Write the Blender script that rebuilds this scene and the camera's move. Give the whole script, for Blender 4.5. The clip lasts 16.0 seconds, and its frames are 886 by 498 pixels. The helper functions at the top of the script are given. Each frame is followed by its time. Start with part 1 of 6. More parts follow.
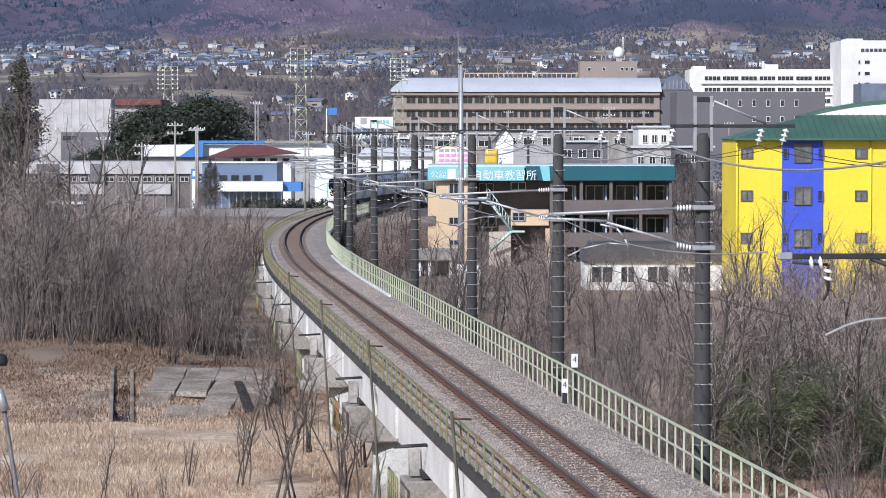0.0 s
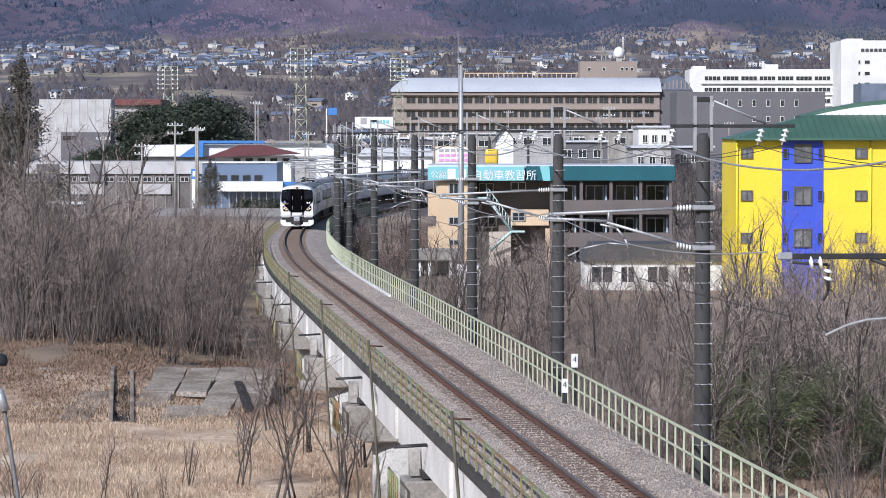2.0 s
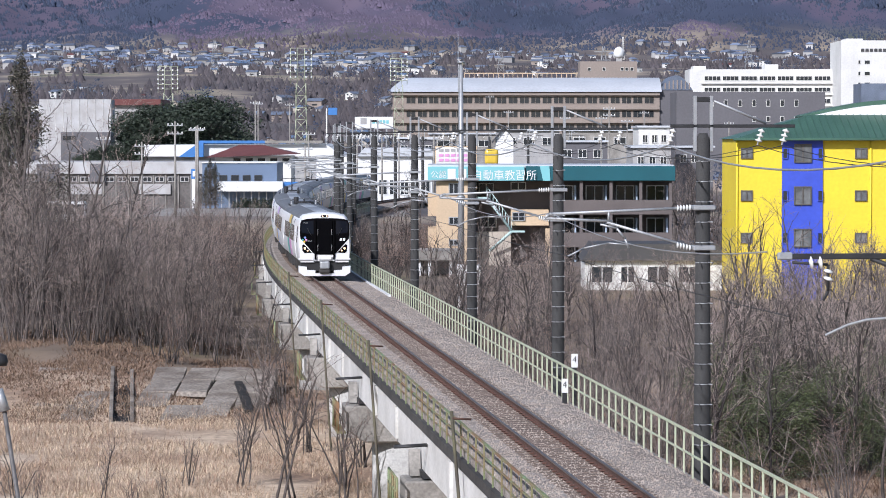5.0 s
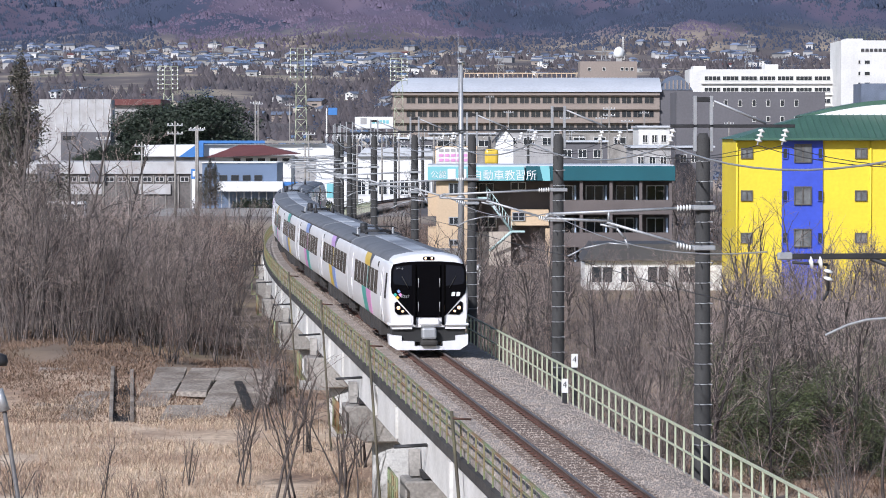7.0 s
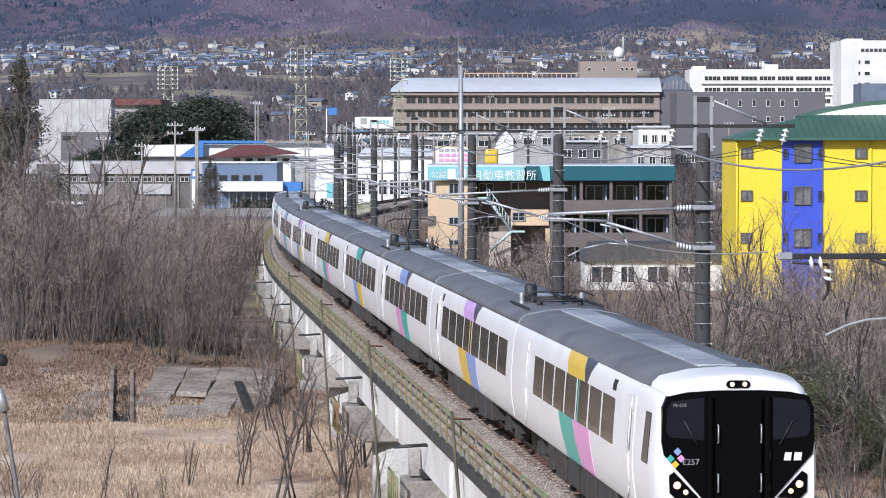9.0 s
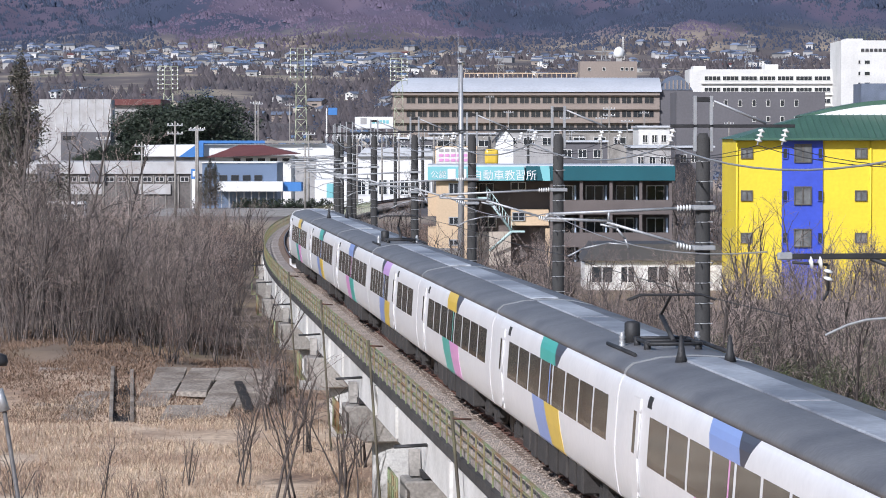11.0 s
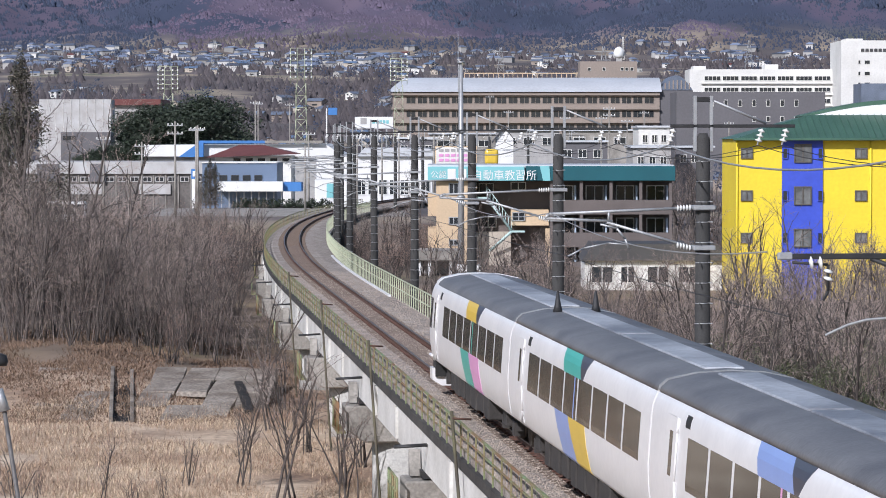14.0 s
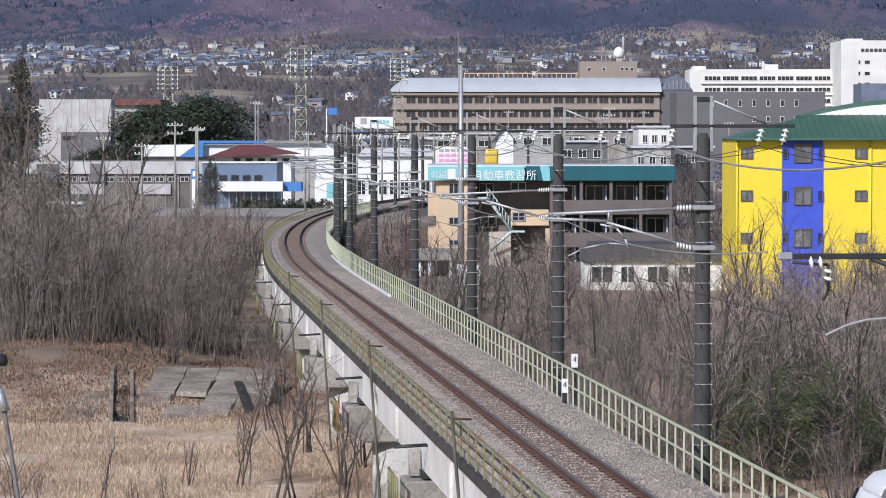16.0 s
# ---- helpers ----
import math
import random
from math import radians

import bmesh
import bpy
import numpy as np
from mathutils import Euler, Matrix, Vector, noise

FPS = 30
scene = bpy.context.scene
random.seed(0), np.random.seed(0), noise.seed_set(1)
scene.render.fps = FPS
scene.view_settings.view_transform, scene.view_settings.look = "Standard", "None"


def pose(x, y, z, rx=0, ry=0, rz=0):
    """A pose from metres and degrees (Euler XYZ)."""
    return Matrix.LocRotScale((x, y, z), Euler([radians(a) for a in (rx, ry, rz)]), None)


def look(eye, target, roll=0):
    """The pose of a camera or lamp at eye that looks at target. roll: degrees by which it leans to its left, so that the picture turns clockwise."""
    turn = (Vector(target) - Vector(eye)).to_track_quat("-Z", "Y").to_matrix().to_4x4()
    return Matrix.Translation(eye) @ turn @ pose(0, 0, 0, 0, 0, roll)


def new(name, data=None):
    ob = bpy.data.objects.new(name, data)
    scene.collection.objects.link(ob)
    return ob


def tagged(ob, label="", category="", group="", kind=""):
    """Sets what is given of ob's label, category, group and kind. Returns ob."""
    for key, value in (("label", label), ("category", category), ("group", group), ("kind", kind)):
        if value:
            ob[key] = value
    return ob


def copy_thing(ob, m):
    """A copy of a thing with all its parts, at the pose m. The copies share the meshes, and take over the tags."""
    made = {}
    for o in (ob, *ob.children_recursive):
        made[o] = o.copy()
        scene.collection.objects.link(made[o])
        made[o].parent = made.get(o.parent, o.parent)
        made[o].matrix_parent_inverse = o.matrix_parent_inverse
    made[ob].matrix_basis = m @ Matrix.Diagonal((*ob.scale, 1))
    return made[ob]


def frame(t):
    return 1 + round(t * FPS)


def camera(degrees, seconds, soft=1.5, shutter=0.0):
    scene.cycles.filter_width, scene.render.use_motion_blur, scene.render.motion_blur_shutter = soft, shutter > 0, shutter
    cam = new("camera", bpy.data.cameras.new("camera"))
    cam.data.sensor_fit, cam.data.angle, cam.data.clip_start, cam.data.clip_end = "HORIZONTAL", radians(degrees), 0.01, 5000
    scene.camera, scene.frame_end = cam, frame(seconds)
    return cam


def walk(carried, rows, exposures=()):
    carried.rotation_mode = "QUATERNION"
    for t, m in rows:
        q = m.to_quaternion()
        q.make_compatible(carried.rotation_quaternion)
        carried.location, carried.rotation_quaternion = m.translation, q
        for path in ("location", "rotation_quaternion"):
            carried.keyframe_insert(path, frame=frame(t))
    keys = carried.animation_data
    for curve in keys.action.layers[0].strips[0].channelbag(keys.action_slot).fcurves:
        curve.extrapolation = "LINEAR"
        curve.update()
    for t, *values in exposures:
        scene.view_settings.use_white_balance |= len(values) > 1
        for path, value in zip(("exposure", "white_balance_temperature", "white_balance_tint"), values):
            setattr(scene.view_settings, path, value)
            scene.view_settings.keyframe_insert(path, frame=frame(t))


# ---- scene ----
CAM_Z = 12.5
cam = camera(16.38, 16.0, soft=0.95)
EYE = look((0, 0, CAM_Z), (0, 100, CAM_Z - 3.633))
walk(cam, [(0.0, EYE), (16.0, EYE)], [(0.0, 0.13, 5850, 14), (9.0, 0.12, 5850, 14), (12.0, 0.07, 5930, 14), (16.0, -0.02, 5960, 14)])

# ---- light ----
SUN_DIR = Vector((-0.43, -0.71, 0.57)).normalized()
world = bpy.data.worlds.new("sky")
scene.world = world
world.use_nodes = True
sky = world.node_tree.nodes.new("ShaderNodeTexSky")
sky.sky_type = "NISHITA"
sky.sun_disc = False
sky.sun_elevation = math.asin(SUN_DIR.z)
sky.sun_rotation = math.atan2(SUN_DIR.x, SUN_DIR.y)
world.node_tree.links.new(sky.outputs[0], world.node_tree.nodes["Background"].inputs[0])
world.node_tree.nodes["Background"].inputs[1].default_value = 0.09
sun = new("sun", bpy.data.lights.new("sun", "SUN"))
sun.data.energy, sun.data.angle, sun.data.color = 4.6, radians(0.55), (1.0, 0.96, 0.91)
sun.matrix_world = look(SUN_DIR * 100, (0, 0, 0))


# ---- materials ----
def mat(name, col, rough=0.8, metal=0.0, var=0.25, scale=2.0, fine=30.0, bump=0.15, tint=None, per=0.0, spec=0.5):
    """A surface with blotches at one scale, grain at another, and fine relief; tint: the second colour of the blotches."""
    m = bpy.data.materials.new(name)
    m.use_nodes = True
    n, l = m.node_tree.nodes, m.node_tree.links
    b = n["Principled BSDF"]
    b.inputs["Roughness"].default_value, b.inputs["Metallic"].default_value = rough, metal
    b.inputs["Specular IOR Level"].default_value = spec
    geo = n.new("ShaderNodeTexCoord")
    big, small = n.new("ShaderNodeTexNoise"), n.new("ShaderNodeTexNoise")
    big.inputs["Scale"].default_value, small.inputs["Scale"].default_value = scale, fine
    big.inputs["Detail"].default_value, small.inputs["Detail"].default_value = 5, 3
    for t in (big, small):
        l.new(geo.outputs["Object"], t.inputs["Vector"])
    other = tint if tint else tuple(c * (1 - var) for c in col)
    ramp = n.new("ShaderNodeValToRGB")
    ramp.color_ramp.elements[0].position, ramp.color_ramp.elements[1].position = 0.35, 0.65
    ramp.color_ramp.elements[0].color, ramp.color_ramp.elements[1].color = (*other, 1), (*col, 1)
    l.new(big.outputs["Fac"], ramp.inputs["Fac"])
    hsv = n.new("ShaderNodeHueSaturation")
    l.new(ramp.outputs["Color"], hsv.inputs["Color"])
    grain = n.new("ShaderNodeMapRange")
    grain.inputs["From Min"].default_value, grain.inputs["From Max"].default_value = 0.3, 0.7
    grain.inputs["To Min"].default_value, grain.inputs["To Max"].default_value = 1 - var * 0.6, 1 + var * 0.6
    l.new(small.outputs["Fac"], grain.inputs["Value"])
    value = grain.outputs["Result"]
    if per:
        info = n.new("ShaderNodeObjectInfo")
        r = n.new("ShaderNodeMapRange")
        r.inputs["To Min"].default_value, r.inputs["To Max"].default_value = 1 - per, 1 + per
        l.new(info.outputs["Random"], r.inputs["Value"])
        mul = n.new("ShaderNodeMath")
        mul.operation = "MULTIPLY"
        l.new(value, mul.inputs[0])
        l.new(r.outputs["Result"], mul.inputs[1])
        value = mul.outputs[0]
    l.new(value, hsv.inputs["Value"])
    l.new(hsv.outputs["Color"], b.inputs["Base Color"])
    if bump:
        bp = n.new("ShaderNodeBump")
        bp.inputs["Strength"].default_value, bp.inputs["Distance"].default_value = bump, 0.05
        l.new(small.outputs["Fac"], bp.inputs["Height"])
        l.new(bp.outputs["Normal"], b.inputs["Normal"])
    return m


def island(m, amount):
    """Lets each separate piece of a joined mesh differ in brightness."""
    n, l = m.node_tree.nodes, m.node_tree.links
    b = n["Principled BSDF"]
    src = b.inputs["Base Color"].links[0].from_socket
    g, r, h = n.new("ShaderNodeNewGeometry"), n.new("ShaderNodeMapRange"), n.new("ShaderNodeHueSaturation")
    r.inputs["To Min"].default_value, r.inputs["To Max"].default_value = 1 - amount, 1 + amount
    l.new(g.outputs["Random Per Island"], r.inputs["Value"])
    l.new(r.outputs["Result"], h.inputs["Value"])
    l.new(src, h.inputs["Color"])
    l.new(h.outputs["Color"], b.inputs["Base Color"])
    return m


def glow(name, col, strength):
    m = bpy.data.materials.new(name)
    m.use_nodes = True
    b = m.node_tree.nodes["Principled BSDF"]
    b.inputs["Base Color"].default_value = (*col, 1)
    b.inputs["Emission Color"].default_value = (*col, 1)
    b.inputs["Emission Strength"].default_value = strength
    return m


M_CONC = mat("concrete", (0.5, 0.49, 0.46), 0.85, var=0.25, scale=0.6, fine=14, tint=(0.36, 0.355, 0.34))
M_CONC_OLD = mat("old concrete", (0.34, 0.32, 0.29), 0.9, var=0.35, scale=0.5, fine=10, tint=(0.2, 0.185, 0.165))
M_CONC_WHITE = mat("pale concrete", (0.66, 0.65, 0.62), 0.8, var=0.15, scale=0.45, fine=8, tint=(0.5, 0.49, 0.46))
M_POLE = mat("dark pole concrete", (0.05, 0.049, 0.048), 0.85, var=0.3, scale=1.2, fine=30)
M_STEEL = mat("galvanised steel", (0.42, 0.43, 0.44), 0.5, 0.5, var=0.15, scale=3)
M_STEEL_DARK = mat("dark steel", (0.035, 0.035, 0.037), 0.6, 0.2, var=0.3, scale=3)
M_RUST = mat("rusty steel", (0.125, 0.062, 0.045), 0.85, 0.1, var=0.4, scale=4, tint=(0.07, 0.04, 0.03))
M_RAIL_TOP = mat("rail head", (0.2, 0.165, 0.15), 0.42, 0.6, var=0.2, scale=3)
M_FENCE = mat("pale green fence paint", (0.43, 0.49, 0.34), 0.6, var=0.25, scale=2.5, tint=(0.5, 0.5, 0.36))
M_FENCE_OLD = mat("rusting green fence paint", (0.17, 0.25, 0.13), 0.75, var=0.35, scale=0.9, tint=(0.22, 0.115, 0.055))
M_BALLAST = mat("ballast stone", (0.37, 0.325, 0.285), 0.95, var=0.45, scale=1.2, fine=24, bump=0.8, tint=(0.23, 0.19, 0.165))
M_STONES = island(mat("ballast pieces", (0.37, 0.31, 0.262), 0.9, var=0.2, scale=1.0, fine=20, bump=0.2, tint=(0.27, 0.222, 0.185)), 0.2)
# deck edge colour is near black: the shade along the walkway is painted in
M_EDGE_SHADE = mat("shade-dark deck edge", (0.06, 0.056, 0.052), 0.9, var=0.4, scale=0.8, fine=8, tint=(0.035, 0.032, 0.03))
M_BROWN_BALLAST = mat("rust-stained ballast", (0.22, 0.165, 0.13), 0.95, var=0.4, scale=1.5, fine=24, bump=0.8, tint=(0.16, 0.115, 0.09))
M_SLEEPER = mat("sleeper", (0.17, 0.125, 0.1), 0.9, var=0.3, scale=2, per=0.2, tint=(0.14, 0.105, 0.08))
M_PORCELAIN = mat("white porcelain", (0.75, 0.75, 0.73), 0.25, var=0.08)
M_WHITE = mat("white paint", (0.78, 0.78, 0.77), 0.45, var=0.08, scale=0.5, bump=0.03)
M_BLACK = mat("black rubber", (0.02, 0.02, 0.02), 0.6, var=0.2)
M_GLASS_DARK = mat("dark window glass", (0.035, 0.04, 0.045), 0.12, var=0.2, scale=0.4, bump=0.0)


# ---- mesh tools ----
def box(bm, x0, y0, z0, x1, y1, z1, m=None):
    v = [bm.verts.new(c) for c in ((x0, y0, z0), (x1, y0, z0), (x1, y1, z0), (x0, y1, z0), (x0, y0, z1), (x1, y0, z1), (x1, y1, z1), (x0, y1, z1))]
    for q in ((3, 2, 1, 0), (4, 5, 6, 7), (0, 1, 5, 4), (1, 2, 6, 5), (2, 3, 7, 6), (3, 0, 4, 7)):
        bm.faces.new([v[i] for i in q])
    if m is not None:
        for p in v:
            p.co = m @ p.co
    return v


def bevel(bm, width, segments=1):
    bmesh.ops.bevel(bm, geom=list(bm.edges), offset=width, segments=segments, affect="EDGES", profile=0.5)
    return bm


def cube(x0, y0, z0, x1, y1, z1, b=0.0, seg=1):
    bm = bmesh.new()
    box(bm, x0, y0, z0, x1, y1, z1)
    if b:
        bevel(bm, b, seg)
    return bm


def tube(bm, a, b, r0, r1=None, n=8, caps=True):
    """A round bar from a to b."""
    a, b = Vector(a), Vector(b)
    r1 = r0 if r1 is None else r1
    q = (b - a).to_track_quat("Z", "Y").to_matrix()
    rings = []
    for p, r in ((a, r0), (b, r1)):
        rings.append([bm.verts.new(p + q @ Vector((r * math.cos(i * math.tau / n), r * math.sin(i * math.tau / n), 0))) for i in range(n)])
    for i in range(n):
        j = (i + 1) % n
        f = bm.faces.new((rings[0][i], rings[0][j], rings[1][j], rings[1][i]))
        f.smooth = True
    if caps:
        bm.faces.new(rings[0][::-1])
        bm.faces.new(rings[1])
    return bm


def pipe(bm, pts, r, n=6):
    for a, b in zip(pts[:-1], pts[1:]):
        tube(bm, a, b, r, n=n)
    return bm


def hose(bm, pts, r, n=5):
    """One bent round bar through all the points."""
    rings = []
    for i, p in enumerate(pts):
        q = (Vector(pts[min(i + 1, len(pts) - 1)]) - Vector(pts[max(i - 1, 0)])).to_track_quat("Z", "Y").to_matrix()
        rings.append([bm.verts.new(Vector(p) + q @ Vector((r * math.cos(k * math.tau / n), r * math.sin(k * math.tau / n), 0))) for k in range(n)])
    for a, b in zip(rings[:-1], rings[1:]):
        for i in range(n):
            bm.faces.new((a[i], a[(i + 1) % n], b[(i + 1) % n], b[i])).smooth = True
    return bm


def lathe(bm, profile, m=None, n=16):
    """Turns (radius, height) pairs about z."""
    rings = []
    for r, z in profile:
        rings.append([bm.verts.new((r * math.cos(i * math.tau / n), r * math.sin(i * math.tau / n), z)) for i in range(n)])
    for a, b in zip(rings[:-1], rings[1:]):
        for i in range(n):
            j = (i + 1) % n
            bm.faces.new((a[i], a[j], b[j], b[i])).smooth = True
    bm.faces.new(rings[0][::-1])
    bm.faces.new(rings[-1])
    if m is not None:
        for ring in rings:
            for v in ring:
                v.co = m @ v.co
    return bm


def mesh_of(name, bm, material):
    me = bpy.data.meshes.new(name)
    bm.to_mesh(me)
    bm.free()
    for m in (material if isinstance(material, (list, tuple)) else (material,)):
        me.materials.append(m)
    return me


def part(name, bm, material, parent=None, label=""):
    ob = new(name, mesh_of(name, bm, material))
    if parent:
        ob.parent = parent
    return tagged(ob, label=label)


def piece(name, me, parent, m):
    """One of many alike pieces, on a shared mesh."""
    ob = new(name, me)
    ob.parent = parent
    ob.matrix_basis = m
    return ob


def thing(name, label, category, m=None, group="", kind=""):
    ob = new(name)
    ob.empty_display_size = 0.2
    if m is not None:
        ob.matrix_basis = m
    return tagged(ob, label, category, group, kind)


def bulk(name, verts, faces, material, parent=None, smooth=False):
    me = bpy.data.meshes.new(name)
    me.from_pydata(verts, [], faces)
    me.materials.append(material)
    if smooth:
        me.polygons.foreach_set("use_smooth", [True] * len(me.polygons))
    ob = new(name, me)
    if parent:
        ob.parent = parent
    return ob


# ---- the line of the track ----
RAIL_Z = CAM_Z - 7.6
STEP = 0.5
S0, S1 = -420.0, 480.0


def bend(s):
    if s < 96:
        return 0.0
    u = s - 96
    return min(0.0007 + 3.9e-6 * u, 0.0021) * min(1.0, u / 15)


LINE = []
_x, _y, _h = 3.88 + S0 * -0.101, 64.8 + S0 * 0.9949, -math.atan(0.1015)
for _i in range(int((S1 - S0) / STEP) + 1):
    _s = S0 + _i * STEP
    LINE.append((_x, _y, _h))
    _h += bend(_s) * STEP
    _x += math.sin(_h) * STEP
    _y += math.cos(_h) * STEP


def at(s):
    """The place and heading of the track's middle, s metres along it; the heading turns from +y towards +x."""
    k = max(0.0, min(len(LINE) - 1.001, (s - S0) / STEP))
    i = int(k)
    a, b, w = LINE[i], LINE[i + 1], k - i
    return tuple(a[j] + (b[j] - a[j]) * w for j in range(3))


def side(s, off, z=0.0):
    """A point beside the track: off to the right as one looks along it, z above the rail heads."""
    x, y, h = at(s)
    return Vector((x + off * math.cos(h), y - off * math.sin(h), RAIL_Z + z))


def along(s, off=0.0, z=0.0):
    """A pose beside the track whose y axis runs along it."""
    p = side(s, off, z)
    return pose(*p, 0, 0, -math.degrees(at(s)[2]))


def strip(bm, outline, s0, s1, step, smooth=False):
    """Sweeps an outline of (off, z) points along the track."""
    rings = []
    k = max(1, int(round((s1 - s0) / step)))
    for i in range(k + 1):
        s = s0 + (s1 - s0) * i / k
        rings.append([bm.verts.new(side(s, o, z)) for o, z in outline])
    n = len(outline)
    for a, b in zip(rings[:-1], rings[1:]):
        for i in range(n):
            j = (i + 1) % n
            f = bm.faces.new((a[i], b[i], b[j], a[j]))
            f.smooth = smooth
    bm.faces.new(rings[0])
    bm.faces.new(rings[-1][::-1])
    return bm


# ---- ground ----
def ease(a, b, v):
    w = max(0.0, min(1.0, (v - a) / (b - a)))
    return w * w * (3 - 2 * w)


RISES = ((700, 1000, 7), (1000, 1200, 9), (1200, 1700, 18), (1700, 2200, 24), (2200, 2750, 31))


def ground_z(x, y):
    """The height of the land: a river meadow, a low bank, the plain, then foothills and mountains."""
    left = 1 - ease(-14, -2, x + 0.06 * y - 4)
    z = -0.9 + (1.15 * max(0.0, min(1.0, (y - 146) / 14)) + 0.5 * ease(160, 184, y)) * left + 0.9 * ease(150, 230, y) * (1 - left)
    z += 0.12 * noise.noise((x * 0.15, y * 0.15, 0)) * (1 - ease(300, 700, y))
    z += 0.5 * ease(170, 260, y)
    for y0, y1, rise in RISES:
        z += rise * max(0.0, min(1.0, (y - y0) / (y1 - y0)))
    z += 5 * noise.noise((x * 0.004, y * 0.003, 4.0)) * ease(900, 1500, y)
    if y > 2650:
        k = y - 2650
        ridge = 1 - abs(noise.noise((x * 0.0021 + 3.1, y * 0.0011, 0.3))) * 2.2
        fine = noise.fractal((x * 0.005, y * 0.004, 0.7), 0.6, 2.1, 5)
        z += k * (0.1 + 0.1 * ridge) + min(1.0, k / 250) * 24 * fine
    if y > 250:
        d = min((x - p[0]) ** 2 + (y - p[1]) ** 2 for p in LINE[1240::30]) ** 0.5 if y < 480 and -60 < x < 160 else 99
        z = max(z, RAIL_Z - 0.75 - max(0.0, d - 3.4) * 0.9) if d < 10 and y > 318 else z
    if 285 < y < 384 and -42 < x < 3:
        z += (RAIL_Z - 1.0 - z) * ease(288, 300, y) * (1 - ease(372, 384, y)) * ease(-42, -34, x) * (1 - ease(-1, 3, x))
    return z


def land_material():
    m = mat("winter land", (0.56, 0.445, 0.325), 0.95, var=0.45, scale=0.16, fine=3.0, bump=0.8, tint=(0.27, 0.18, 0.12))
    n, l = m.node_tree.nodes, m.node_tree.links
    b = n["Principled BSDF"]
    near = b.inputs["Base Color"].links[0].from_socket
    g, sep = n.new("ShaderNodeNewGeometry"), n.new("ShaderNodeSeparateXYZ")
    l.new(g.outputs["Position"], sep.inputs[0])

    def patch(scale, detail, stops):
        t, r = n.new("ShaderNodeTexNoise"), n.new("ShaderNodeValToRGB")
        t.inputs["Scale"].default_value, t.inputs["Detail"].default_value = scale, detail
        l.new(g.outputs["Position"], t.inputs["Vector"])
        while len(r.color_ramp.elements) < len(stops):
            r.color_ramp.elements.new(0.5)
        for e, (p, c) in zip(r.color_ramp.elements, stops):
            e.position, e.color = p, (*c, 1)
        l.new(t.outputs["Fac"], r.inputs["Fac"])
        return r.outputs["Color"]

    def mixed(a, c, lo, hi, axis="Y"):
        f, x = n.new("ShaderNodeMapRange"), n.new("ShaderNodeMix")
        x.data_type = "RGBA"
        f.inputs["From Min"].default_value, f.inputs["From Max"].default_value = lo, hi
        l.new(sep.outputs[axis], f.inputs["Value"])
        l.new(f.outputs["Result"], x.inputs[0])
        l.new(a, x.inputs[6])
        l.new(c, x.inputs[7])
        return x.outputs[2]

    wood = patch(0.12, 6, ((0.3, (0.09, 0.07, 0.05)), (0.5, (0.17, 0.125, 0.09)), (0.62, (0.25, 0.19, 0.12)), (0.72, (0.12, 0.14, 0.05))))
    plain = patch(0.012, 8, ((0.38, (0.08, 0.072, 0.075)), (0.5, (0.13, 0.108, 0.1)), (0.58, (0.3, 0.25, 0.19)), (0.68, (0.1, 0.115, 0.07))))
    # the blue and purple of the hills is distance haze put into their colour
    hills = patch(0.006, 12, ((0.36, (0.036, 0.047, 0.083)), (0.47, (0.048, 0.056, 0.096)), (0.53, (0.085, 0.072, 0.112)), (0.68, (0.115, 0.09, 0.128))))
    c = mixed(near, wood, 158, 172)
    c = mixed(c, plain, 230, 330)
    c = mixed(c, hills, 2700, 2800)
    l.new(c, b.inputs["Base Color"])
    return m


def build_ground():
    ys = [-4800.0, -3000.0, -1500.0, -700.0, -300.0, -100.0] + [y for y in np.arange(0, 60, 20.0)]
    y = 60.0
    while y < 4900:
        ys.append(y)
        y += max(1.6, 0.012 * y) if y < 2000 else 26
    us = np.linspace(-1, 1, 241)
    verts = []
    for y in ys:
        half = 140 + 0.75 * y if y > 0 else 140 - 0.9 * y
        for u in us:
            x = half * (0.35 * u + 0.65 * u ** 3) if y < 2000 else half * (0.6 * u + 0.4 * u ** 3)
            verts.append((x, y, ground_z(x, y)))
    k = len(us)
    faces = [(r * k + i, r * k + i + 1, (r + 1) * k + i + 1, (r + 1) * k + i) for r in range(len(ys) - 1) for i in range(k - 1)]
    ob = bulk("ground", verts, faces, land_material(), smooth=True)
    tagged(ob, "dry winter meadow, plain and wooded hills tinted with haze", "ground", kind="structure")


build_ground()


# ---- viaduct and track ----
V0, V1 = -60.0, 268.0
PIERS = [-25.3 + 24.8 * i for i in range(12)]


